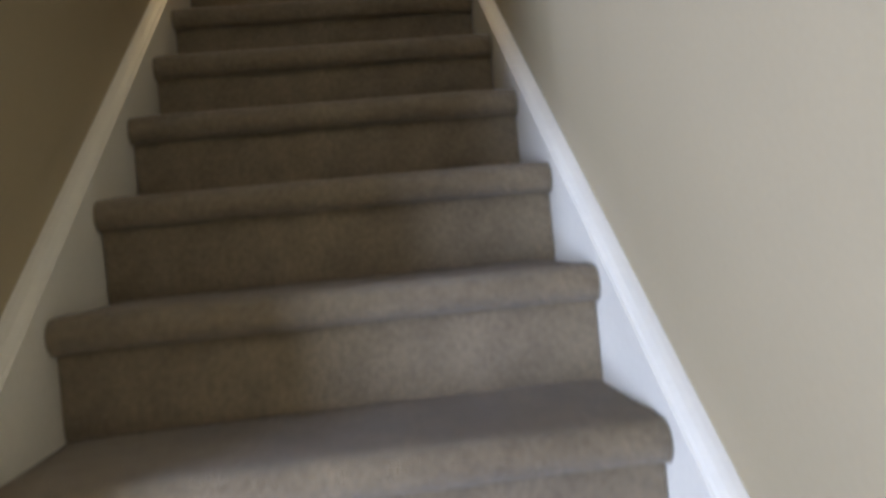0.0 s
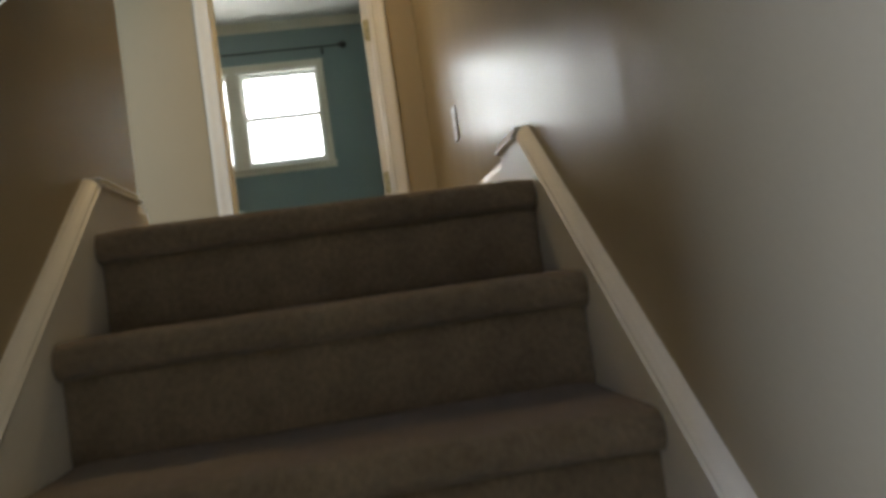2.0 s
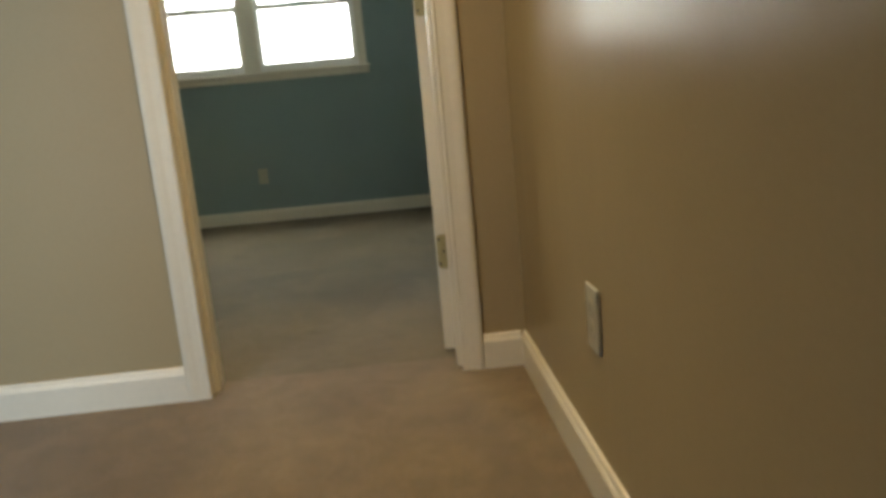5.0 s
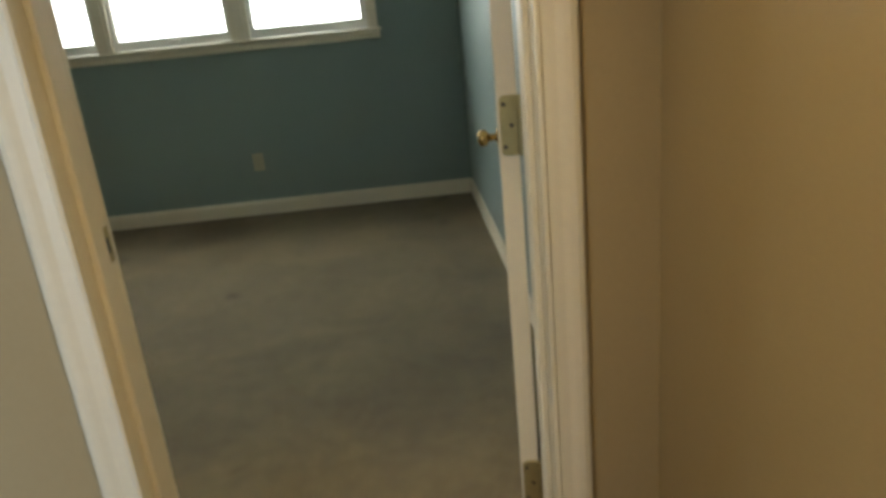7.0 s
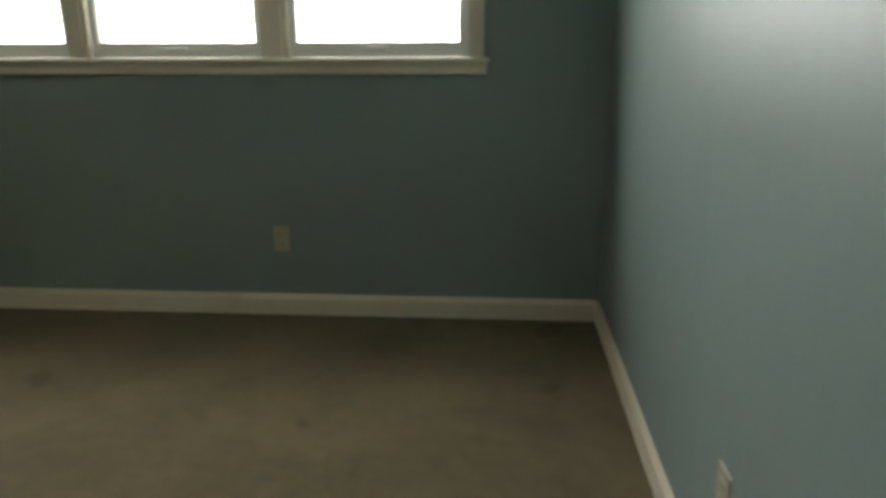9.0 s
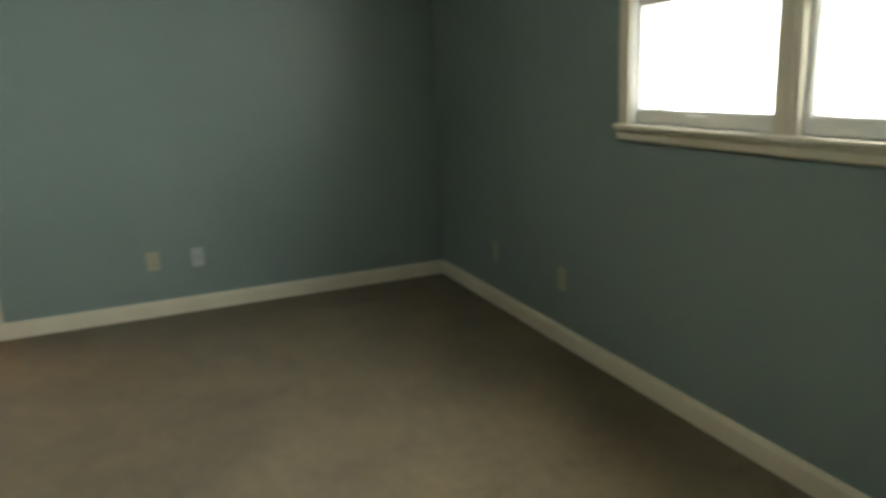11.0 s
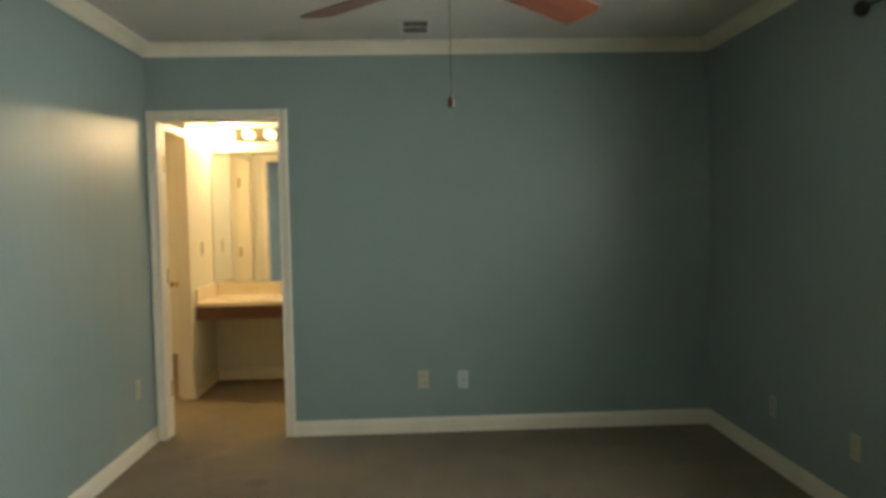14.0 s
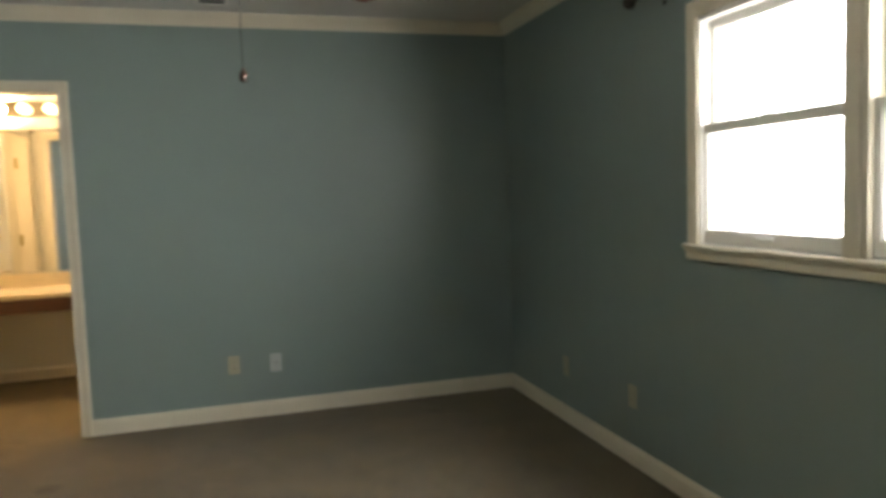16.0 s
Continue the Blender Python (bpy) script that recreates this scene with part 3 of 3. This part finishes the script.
def panel_door(name, w, h, t, label, mat, pin=-0.039):
    """Six-panel door, hinge edge at x = 0, leaf along +x, front face y = 0, back face y = -t."""
    d = thing(name, 0, 0, 0, label, "door")
    st, mid = 0.084, 0.120
    rows = [(0.215, 0.775), (0.985, 1.555), (1.655, 1.89)]
    half = (w - 2 * st - mid) / 2
    cols = [(st, st + half), (st + half + mid, w - st)]
    bm = wall_with_hole(0.0, w, 0.012, h, [(c[0], c[1], r[0], r[1]) for c in cols for r in rows], -t, 0.0, "x")
    part("leaf", bm, mat, d)
    for c in cols:
        for r in rows:
            bm, mould = bmesh.new(), bmesh.new()
            for y0, y1 in ((-t / 2, -0.002), (-t / 2, -t + 0.002)):
                for mesh, steps, closed in ((mould, ((0.0, 0.95), (0.005, 1.08), (0.009, 0.98), (0.018, 0.40)), False),
                                            (bm, ((0.018, 0.40), (0.023, 0.36), (0.044, 0.90)), True)):
                    rings = []
                    for inset, f in steps:
                        yy = y0 + (y1 - y0) * f
                        rings.append([mesh.verts.new(q) for q in ((c[0] + inset, yy, r[0] + inset), (c[1] - inset, yy, r[0] + inset), (c[1] - inset, yy, r[1] - inset), (c[0] + inset, yy, r[1] - inset))])
                    for a, b in zip(rings, rings[1:]):
                        for k in range(4):
                            mesh.faces.new((a[k], a[(k + 1) % 4], b[(k + 1) % 4], b[k]))
                    if closed:
                        mesh.faces.new(rings[-1])
            for mesh, kind in ((bm, "panel"), (mould, "panel_moulding")):
                bmesh.ops.recalc_face_normals(mesh, faces=mesh.faces[:])
                part(kind, mesh, mat, d)
    kx, kz = w - 0.060, 0.900
    for s, y in ((1, 0.0), (-1, -t)):
        m = Matrix.Translation((kx, y, kz)) @ (pose(0, 0, 0, -90) if s > 0 else pose(0, 0, 0, 90))
        knob = part("knob", lathe([(0, 0), (0.02666, 0), (0.02752, 0.00258), (0.02236, 0.00602), (0.01118, 0.0086), (0.00903, 0.01376), (0.00903, 0.0258), (0.01376, 0.02924), (0.02064, 0.03526), (0.02279, 0.043), (0.02064, 0.05074), (0.0129, 0.05676), (0, 0.05848)], m), M_BRASS, d, "brass door knob", True)
    part("latch_plate", bevelled(w, w + 0.002, -t / 2 - 0.0125, -t / 2 + 0.0125, kz - 0.028, kz + 0.028, 0.0008), M_BRASS, d, "brass latch plate")
    for z in (0.312, 1.030, 1.77):
        hg = part("hinge", round_plate(-t - 0.004 if pin < 0 else -t + 0.004, -0.004 if pin < 0 else 0.004, z - 0.051, z + 0.051, 0.010, -0.0028, 0.0), M_OLDBRASS, d, "dull brass hinge leaf with screws")
        for dz in (-0.036, 0.0, 0.036):
            m = Matrix.Translation((-0.0025, -t / 2 + (0.006 if dz else -0.006), z + dz)) @ pose(0, 0, 0, 0, -90)
            part("screw", lathe([(0, 0), (0.0042, 0), (0.0038, 0.0008), (0.001, 0.0006), (0, 0.0002)], m, 10), M_SLOT, hg)
        for k in range(5):
            z0 = z - 0.051 + 0.0204 * k
            part("knuckle", rod((-0.005, pin, z0 + 0.0006), (-0.005, pin, z0 + 0.0198), 0.0058, 12), M_OLDBRASS, hg, smooth=True)
    return d


door = panel_door("panel_door", 0.668, 2.01, 0.035, "white six-panel door standing open with brass knob and hinges", M_TRIM)
door.matrix_world = pose(DOOR_R - 0.038, BED_S + 0.044, 0, 0, 0, 82)


def wpart(name, bm, mat, parent, label="", smooth=False):
    """A part whose mesh is given in world places."""
    ob = part(name, bm, mat, parent, label, smooth)
    ob.matrix_parent_inverse = (parent.matrix_basis if parent.parent is None else Matrix()).inverted()
    return ob


ob = wpart("strike_plate", bevelled(DOOR_L + 0.0005, DOOR_L + 0.003, BED_S - 0.036, BED_S - 0.004, 0.885, 0.945, 0.001), M_OLDBRASS, fr, "dull brass strike plate")
wpart("strike_hole", bevelled(DOOR_L + 0.0028, DOOR_L + 0.0036, BED_S - 0.028, BED_S - 0.014, 0.902, 0.928, 0.0003), M_SLOT, fr)

# ---- triple double-hung window ----
win = thing("window_1", (WIN_X0 + WIN_X1) / 2, BED_N, WIN_Z0, "white triple double-hung window with blown-out daylight", "window", kind="structure")
UNITS = [-2.560, -1.739, -0.896]
UH = 0.375
cw = 0.062
wpart("casing_leg", prism(CASING, WIN_Z0, WIN_Z1 + cw, lambda u, v, s: (WIN_X0 - v, BED_N - u, s)), M_TRIM, win)
wpart("casing_leg", prism(CASING, WIN_Z0, WIN_Z1 + cw, lambda u, v, s: (WIN_X1 + v, BED_N - u, s)), M_TRIM, win)
wpart("casing_head", prism(CASING, WIN_X0, WIN_X1, lambda u, v, s: (s, BED_N - u, WIN_Z1 + v)), M_TRIM, win)
wpart("window_sill", bevelled(WIN_X0 - 0.082, WIN_X1 + 0.082, BED_N - 0.031, BED_N + 0.06, WIN_Z0 - 0.020, WIN_Z0, 0.006, 3), M_TRIM, win)
AP = [(0, 0), (0.011, 0.0), (0.015, 0.006), (0.015, 0.030), (0.019, 0.038), (0.022, 0.044), (0, 0.044)]
wpart("apron", prism(AP, WIN_X0 - 0.072, WIN_X1 + 0.072, lambda u, v, s: (s, BED_N - u, WIN_Z0 - 0.066 + v)), M_TRIM, win)
wpart("frame_head", slab(WIN_X0, WIN_X1, BED_N, BED_N + 0.14, WIN_Z1 - 0.022, WIN_Z1), M_VINYL, win)
wpart("frame_side", slab(WIN_X0, WIN_X0 + 0.012, BED_N, BED_N + 0.14, WIN_Z0, WIN_Z1 - 0.022), M_VINYL, win)
wpart("frame_side", slab(WIN_X1 - 0.012, WIN_X1, BED_N, BED_N + 0.14, WIN_Z0, WIN_Z1 - 0.022), M_VINYL, win)
wpart("frame_sill", slab(WIN_X0 + 0.012, WIN_X1 - 0.012, BED_N + 0.06, BED_N + 0.14, WIN_Z0 - 0.01, WIN_Z0 + 0.004), M_VINYL, win)
for a, b in zip(UNITS, UNITS[1:]):
    wpart("mullion", bevelled(a + UH - 0.012, b - UH + 0.012, BED_N - 0.010, BED_N + 0.14, WIN_Z0, WIN_Z1 - 0.022, 0.003), M_TRIM, win)
    wpart("mullion_trim", bevelled(a + UH + 0.012, b - UH - 0.012, BED_N - 0.018, BED_N - 0.0105, WIN_Z0, WIN_Z1 - 0.002, 0.003), M_TRIM, win)


def sash(xc, y, z0, z1, g0, g1, lower):
    hw, gw = UH - 0.012, 0.340
    bm = wall_with_hole(xc - hw, xc + hw, z0, z1, [(xc - gw, xc + gw, g0, g1)], y, y + 0.032, "x")
    sh = wpart("lower_sash" if lower else "upper_sash", bm, M_VINYL, win)
    bead = bmesh.new()
    o, yb = 0.008, y + 0.008
    box(bead, xc - gw, xc - gw + o, yb, yb + 0.008, g0, g1)
    box(bead, xc + gw - o, xc + gw, yb, yb + 0.008, g0, g1)
    box(bead, xc - gw + o, xc + gw - o, yb, yb + 0.008, g0, g0 + o)
    box(bead, xc - gw + o, xc + gw - o, yb, yb + 0.008, g1 - o, g1)
    wpart("glazing_bead", bead, M_VINYL, sh)
    pane = wpart("pane", slab(xc - gw, xc + gw, y + 0.017, y + 0.020, g0, g1), M_GLASS, sh, "clear glass")
    pane.visible_shadow = False
    if lower:
        wpart("lift_handle", bevelled(xc - 0.045, xc + 0.045, y - 0.012, y, g0 - 0.026, g0 - 0.010, 0.004), M_VINYL, sh, "small white sash lift")
        wpart("sash_lock", bevelled(xc - 0.028, xc + 0.028, y + 0.002, y + 0.026, z1, z1 + 0.010, 0.004), M_VINYL, sh, "white sash lock")


for xc in UNITS:
    sash(xc, BED_N + 0.014, WIN_Z0 + 0.004, 1.618, 1.184, 1.588, True)
    sash(xc, BED_N + 0.052, 1.585, WIN_Z1 - 0.022, 1.620, 2.003, False)

# ---- curtain rod ----
RODY, RODZ = BED_N - 0.075, 2.206
cr = thing("curtain_rod", -1.84, RODY, RODZ, "black iron curtain rod with ball finials above the window", "curtain rod")
wpart("rod", rod((-3.270, RODY, RODZ), (-0.295, RODY, RODZ), 0.008), M_BLACK, cr, smooth=True)
for x, s in ((-3.270, -1), (-0.295, 1)):
    m = Matrix.Translation((x, RODY, RODZ)) @ pose(0, 0, 0, 0, 90 * s)
    wpart("finial", lathe([(0, -0.004), (0.013, -0.004), (0.014, 0.004), (0.010, 0.010), (0.018, 0.016), (0.029, 0.030), (0.032, 0.044), (0.028, 0.058), (0.016, 0.070), (0.006, 0.076), (0, 0.077)], m), M_BLACK, cr, smooth=True)
for x in (-3.15, -1.80, -0.45):
    wpart("bracket", rod((x, RODY, RODZ - 0.010), (x, BED_N - 0.004, RODZ - 0.018), 0.005), M_BLACK, cr, smooth=True)
    wpart("bracket_plate", bevelled(x - 0.012, x + 0.012, BED_N - 0.005, BED_N, RODZ - 0.05, RODZ + 0.015, 0.002), M_BLACK, cr)
    wpart("bracket_cup", bevelled(x - 0.006, x + 0.006, RODY - 0.013, RODY + 0.013, RODZ - 0.016, RODZ - 0.007, 0.002), M_BLACK, cr)

# ---- wall plates ----


def wall_plate(name, label, category, mat, kind):
    """Plate on the plane y = 0, facing -y, centre at the origin."""
    o = thing(name, 0, 0, 0, label, category, group="wall plates")
    part("cover_plate", bevelled(-0.035, 0.035, -0.006, 0.0, -0.0575, 0.0575, 0.003, 3), mat, o)
    if kind == "duplex":
        for z in (-0.0195, 0.0195):
            rc = part("receptacle", lathe([(0, 0), (0.0165, 0), (0.0165, 0.002), (0, 0.002)], Matrix.Translation((0, -0.006, z)) @ pose(0, 0, 0, 90), 20), mat, o)
            for x in (-0.0062, 0.0062):
                part("slot", slab(x - 0.0011, x + 0.0011, -0.0084, -0.0078, z - 0.002, z + 0.006), M_SLOT, rc)
            part("ground_hole", slab(-0.002, 0.002, -0.0084, -0.0078, z - 0.010, z - 0.006), M_SLOT, rc)
    else:
        part("jack", lathe([(0, 0), (0.0055, 0), (0.0055, 0.007), (0.0025, 0.009), (0, 0.009)], Matrix.Translation((0, -0.006, 0)) @ pose(0, 0, 0, 90), 14), M_SLOT, o, "dark cable jack")
    for z in ((0.0,) if kind == "duplex" else (-0.042, 0.042)):
        part("screw", lathe([(0, 0), (0.003, 0), (0.0025, 0.001), (0, 0.001)], Matrix.Translation((0, -0.006, z)) @ pose(0, 0, 0, 90), 10), mat, o)
    return o


ZO = 0.345
ivory = wall_plate("wall_outlet", "ivory duplex wall outlet above the baseboard", "outlet", M_PLATE, "duplex")
ivory.matrix_world = pose(-3.451, BED_N, ZO)
for m in (pose(-4.178, BED_N, 0.336), pose(-1.346, BED_N, 0.356), pose(BED_W, 3.520, ZO, 0, 0, 90), pose(-4.725, BED_S, 0.400, 0, 0, 180),
          pose(BED_E, 3.660, 0.338, 0, 0, -90), pose(0.0, 0.946, 0.345, 0, 0, -90), pose(-6.42, 1.725, 1.17, 0, 0, 180)):
    copy_thing(ivory, m)
jack = wall_plate("cable_plate", "white cable jack plate above the baseboard", "cable plate", M_PLATEW, "jack")
jack.matrix_world = pose(BED_W, 3.776, 0.338, 0, 0, 90)

# ---- ceiling fan ----
FX, FY = -2.40, 3.63
fan = thing("ceiling_fan", FX, FY, CEIL, "cherry-bladed brass ceiling fan with a hanging pull chain", "ceiling fan")
part("canopy", lathe([(0, 0), (0.070, 0), (0.070, -0.012), (0.055, -0.045), (0.022, -0.060), (0, -0.060)]), M_FANMETAL, fan, smooth=True)
part("downrod", rod((0, 0, -0.055), (0, 0, -0.312), 0.012), M_FANMETAL, fan, smooth=True)
part("motor_housing", lathe([(0, -0.297), (0.03, -0.297), (0.09, -0.312), (0.118, -0.337), (0.122, -0.372), (0.118, -0.407), (0.095, -0.430), (0.06, -0.437), (0, -0.437)], None, 36), M_FANMETAL, fan, smooth=True)
part("switch_housing", lathe([(0, -0.434), (0.055, -0.434), (0.058, -0.442), (0.058, -0.480), (0.050, -0.492), (0.030, -0.498), (0.012, -0.500), (0, -0.500)], None, 32), M_FANMETAL, fan, smooth=True)


def fan_blade():
    """A blade along +x, rounded at the tip, pitched."""
    bm = bmesh.new()
    outline = [(0.17, -0.048), (0.30, -0.058), (0.50, -0.066), (0.60, -0.070), (0.626, -0.069), (0.640, -0.060), (0.648, -0.040), (0.652, 0.0), (0.648, 0.040), (0.640, 0.060), (0.626, 0.069), (0.60, 0.070), (0.50, 0.066), (0.30, 0.058), (0.17, 0.048)]
    lo = [bm.verts.new((x, y, -0.003)) for x, y in outline]
    hi = [bm.verts.new((x, y, 0.003)) for x, y in outline]
    bm.faces.new(lo[::-1])
    bm.faces.new(hi)
    for i in range(len(lo)):
        j = (i + 1) % len(lo)
        bm.faces.new((lo[i], lo[j], hi[j], hi[i]))
    bmesh.ops.recalc_face_normals(bm, faces=bm.faces[:])
    bmesh.ops.rotate(bm, verts=bm.verts[:], cent=(0, 0, 0), matrix=Matrix.Rotation(radians(-12), 3, "X"))
    return bm


blade_data, iron_data = None, None
for k in range(4):
    rz = 46 + 90 * k
    if blade_data is None:
        b = part("blade", fan_blade(), M_CHERRY, fan, "reddish cherry fan blade")
        i = part("blade_iron", bevelled(0.085, 0.215, -0.016, 0.016, -0.012, -0.004, 0.003), M_FANMETAL, fan, "brass blade iron")
        blade_data, iron_data = b.data, i.data
    else:
        b, i = new("blade", blade_data), new("blade_iron", iron_data)
        b.parent = i.parent = fan
        tagged(b, label="reddish cherry fan blade")
        tagged(i, label="brass blade iron")
    b.matrix_basis = pose(0, 0, -0.438, 0, 0, rz)
    i.matrix_basis = pose(0, 0, -0.438, 0, 0, rz)
chain = part("pull_chain", rod((0.0, -0.036, -0.49), (0.0, -0.036, -0.772), 0.0014, 6), M_BLACK, fan, "thin dark pull chain")
part("chain_knob", lathe([(0, 0.022), (0.003, 0.022), (0.004, 0.014), (0.006, 0.012), (0.0095, 0.006), (0.0105, -0.002), (0.010, -0.012), (0.0075, -0.017), (0, -0.018)], Matrix.Translation((0.0, -0.036, -0.792)), 16), M_RAIL, chain, "dark wooden pull knob", True)

# ---- ceiling register ----
vx0, vx1, vy0, vy1 = -4.775, -4.505, 3.440, 3.588
vent = thing("ceiling_vent", (vx0 + vx1) / 2, (vy0 + vy1) / 2, CEIL, "white steel ceiling register with dark slots", "ceiling vent")
bm = wall_with_hole(vx0 - 0.025, vx1 + 0.025, vy0 - 0.02, vy1 + 0.02, [(vx0 + 0.005, vx1 - 0.005, vy0 + 0.005, vy1 - 0.005)], 0.0, 0.006, "x")
bmesh.ops.transform(bm, matrix=Matrix(((1, 0, 0, 0), (0, 0, 1, 0), (0, -1, 0, CEIL), (0, 0, 0, 1))), verts=bm.verts[:])
wpart("frame", bm, M_VENT, vent)
# flat black sheet stands in for the shade up in the duct
wpart("backing", slab(vx0 + 0.004, vx1 - 0.004, vy0 + 0.004, vy1 - 0.004, CEIL - 0.0008, CEIL - 0.0002), M_SLOT, vent, "dark sheet for the shaded duct opening")
for k in range(5):
    x = vx0 + 0.05 + k * (vx1 - vx0 - 0.10) / 4
    wide = 0.008 if k == 2 else 0.0010
    wpart("slat", slab(x - wide, x + wide, vy0 + 0.005, vy1 - 0.005, CEIL - (0.005 if k == 2 else 0.0026), CEIL - 0.0012), M_VENT, vent)

# ---- dressing room: vanity, mirror, lights, second door ----
CT = 0.747
vt = thing("vanity_counter", BATH_W + 0.29, 2.9, CT, "cream cultured marble vanity counter with backsplash", "counter")
wpart("top", bevelled(BATH_W + 0.001, -6.170, 1.727, 4.17, CT - 0.034, CT, 0.006, 3), M_COUNTER, vt)
wpart("backsplash", bevelled(BATH_W + 0.001, BATH_W + 0.020, 1.747, 4.17, CT, CT + 0.105, 0.003), M_COUNTER, vt)
wpart("side_splash", bevelled(BATH_W + 0.001, -6.185, 1.727, 1.746, CT, CT + 0.105, 0.003), M_COUNTER, vt)
va = thing("vanity_apron", -6.17, 2.9, CT - 0.15, "dark wooden vanity apron under the counter", "vanity apron")
wpart("rail", bevelled(-6.208, -6.188, 1.727, 4.17, CT - 0.034 - 0.105, CT - 0.0345, 0.003), M_VANITY, va)
wpart("side_cleat", bevelled(BATH_W + 0.02, -6.209, 1.727, 1.745, CT - 0.10, CT - 0.0345, 0.002), M_VANITY, va)
mi = thing("wall_mirror", BATH_W, 2.9, 1.42, "large frameless wall mirror above the vanity", "mirror")
wpart("glass", bevelled(BATH_W + 0.001, BATH_W + 0.007, 1.732, 4.10, CT + 0.112, 1.965, 0.0015), M_MIRROR, mi)
for y in (2.1, 3.0, 3.8):
    wpart("clip", bevelled(BATH_W + 0.001, BATH_W + 0.011, y - 0.010, y + 0.010, 1.957, 1.972, 0.002), M_CHROME, mi)
lb = thing("vanity_light", BATH_W, 2.35, 2.12, "polished light bar with lit round globe bulbs", "wall light")
wpart("housing", bevelled(BATH_W + 0.001, BATH_W + 0.024, 1.800, 3.03, 1.982, 2.284, 0.006, 3), M_VENT, lb, "white enamelled light bar housing")
wpart("reflector_strip", bevelled(BATH_W + 0.0245, BATH_W + 0.032, 1.812, 3.018, 2.078, 2.192, 0.002), M_CHROME, lb)
for k in range(6):
    y = 1.889 + 0.184 * k
    m = Matrix.Translation((BATH_W + 0.030, y, 2.135)) @ pose(0, 0, 0, 0, 90)
    so = wpart("socket", lathe([(0, 0), (0.024, 0), (0.022, 0.010), (0.016, 0.014), (0, 0.014)], m), M_CHROME, lb, smooth=True)
    prof = [(0.0, 0.0), (0.012, 0.0), (0.014, 0.006)] + [(0.039 * math.sin(a), 0.045 - 0.039 * math.cos(a)) for a in [radians(25 + 155 * q / 12) for q in range(12)]] + [(0, 0.084)]
    m2 = Matrix.Translation((BATH_W + 0.043, y, 2.135)) @ pose(0, 0, 0, 0, 90)
    wpart("bulb", lathe(prof, m2), M_BULB if k in (0, 4, 5) else M_DULLBULB, lb, "glowing globe bulb", True)
wd = thing("washroom_doorway", -6.085, 1.69, 0, "cream painted washroom door casing at the stub wall", "door frame", kind="structure")
wpart("casing_leg", bevelled(-6.085, -6.070, 1.650, 1.728, 0.0, 2.10, 0.003), M_TRIM, wd)
wpart("casing_leg", bevelled(BATH_E - 0.092, BATH_E - 0.030, 1.7152, 1.730, 0.0, 2.10, 0.003), M_TRIM, wd)
wpart("jamb", bevelled(BATH_E - 0.120, BATH_E - 0.1002, 1.594, 1.722, 0.0, 2.04, 0.002), M_TRIM, wd)
for z in (0.31, 1.06, 1.80):
    wpart("hinge_leaf", bevelled(BATH_E - 0.123, BATH_E - 0.1202, 1.597, 1.631, z - 0.051, z + 0.051, 0.001), M_OLDBRASS, wd, "brass hinge leaf")
wpart("casing_head", bevelled(-6.16, BATH_E - 0.0302, 1.7312, 1.742, 2.04, 2.10, 0.003), M_TRIM, wd)
d2 = panel_door("panel_door", 0.71, 2.01, 0.035, "cream washroom door standing open behind the stub wall", M_TRIM, 0.004)
d2.matrix_world = pose(-6.835, 1.634, 0, 0, 0, -0.7)
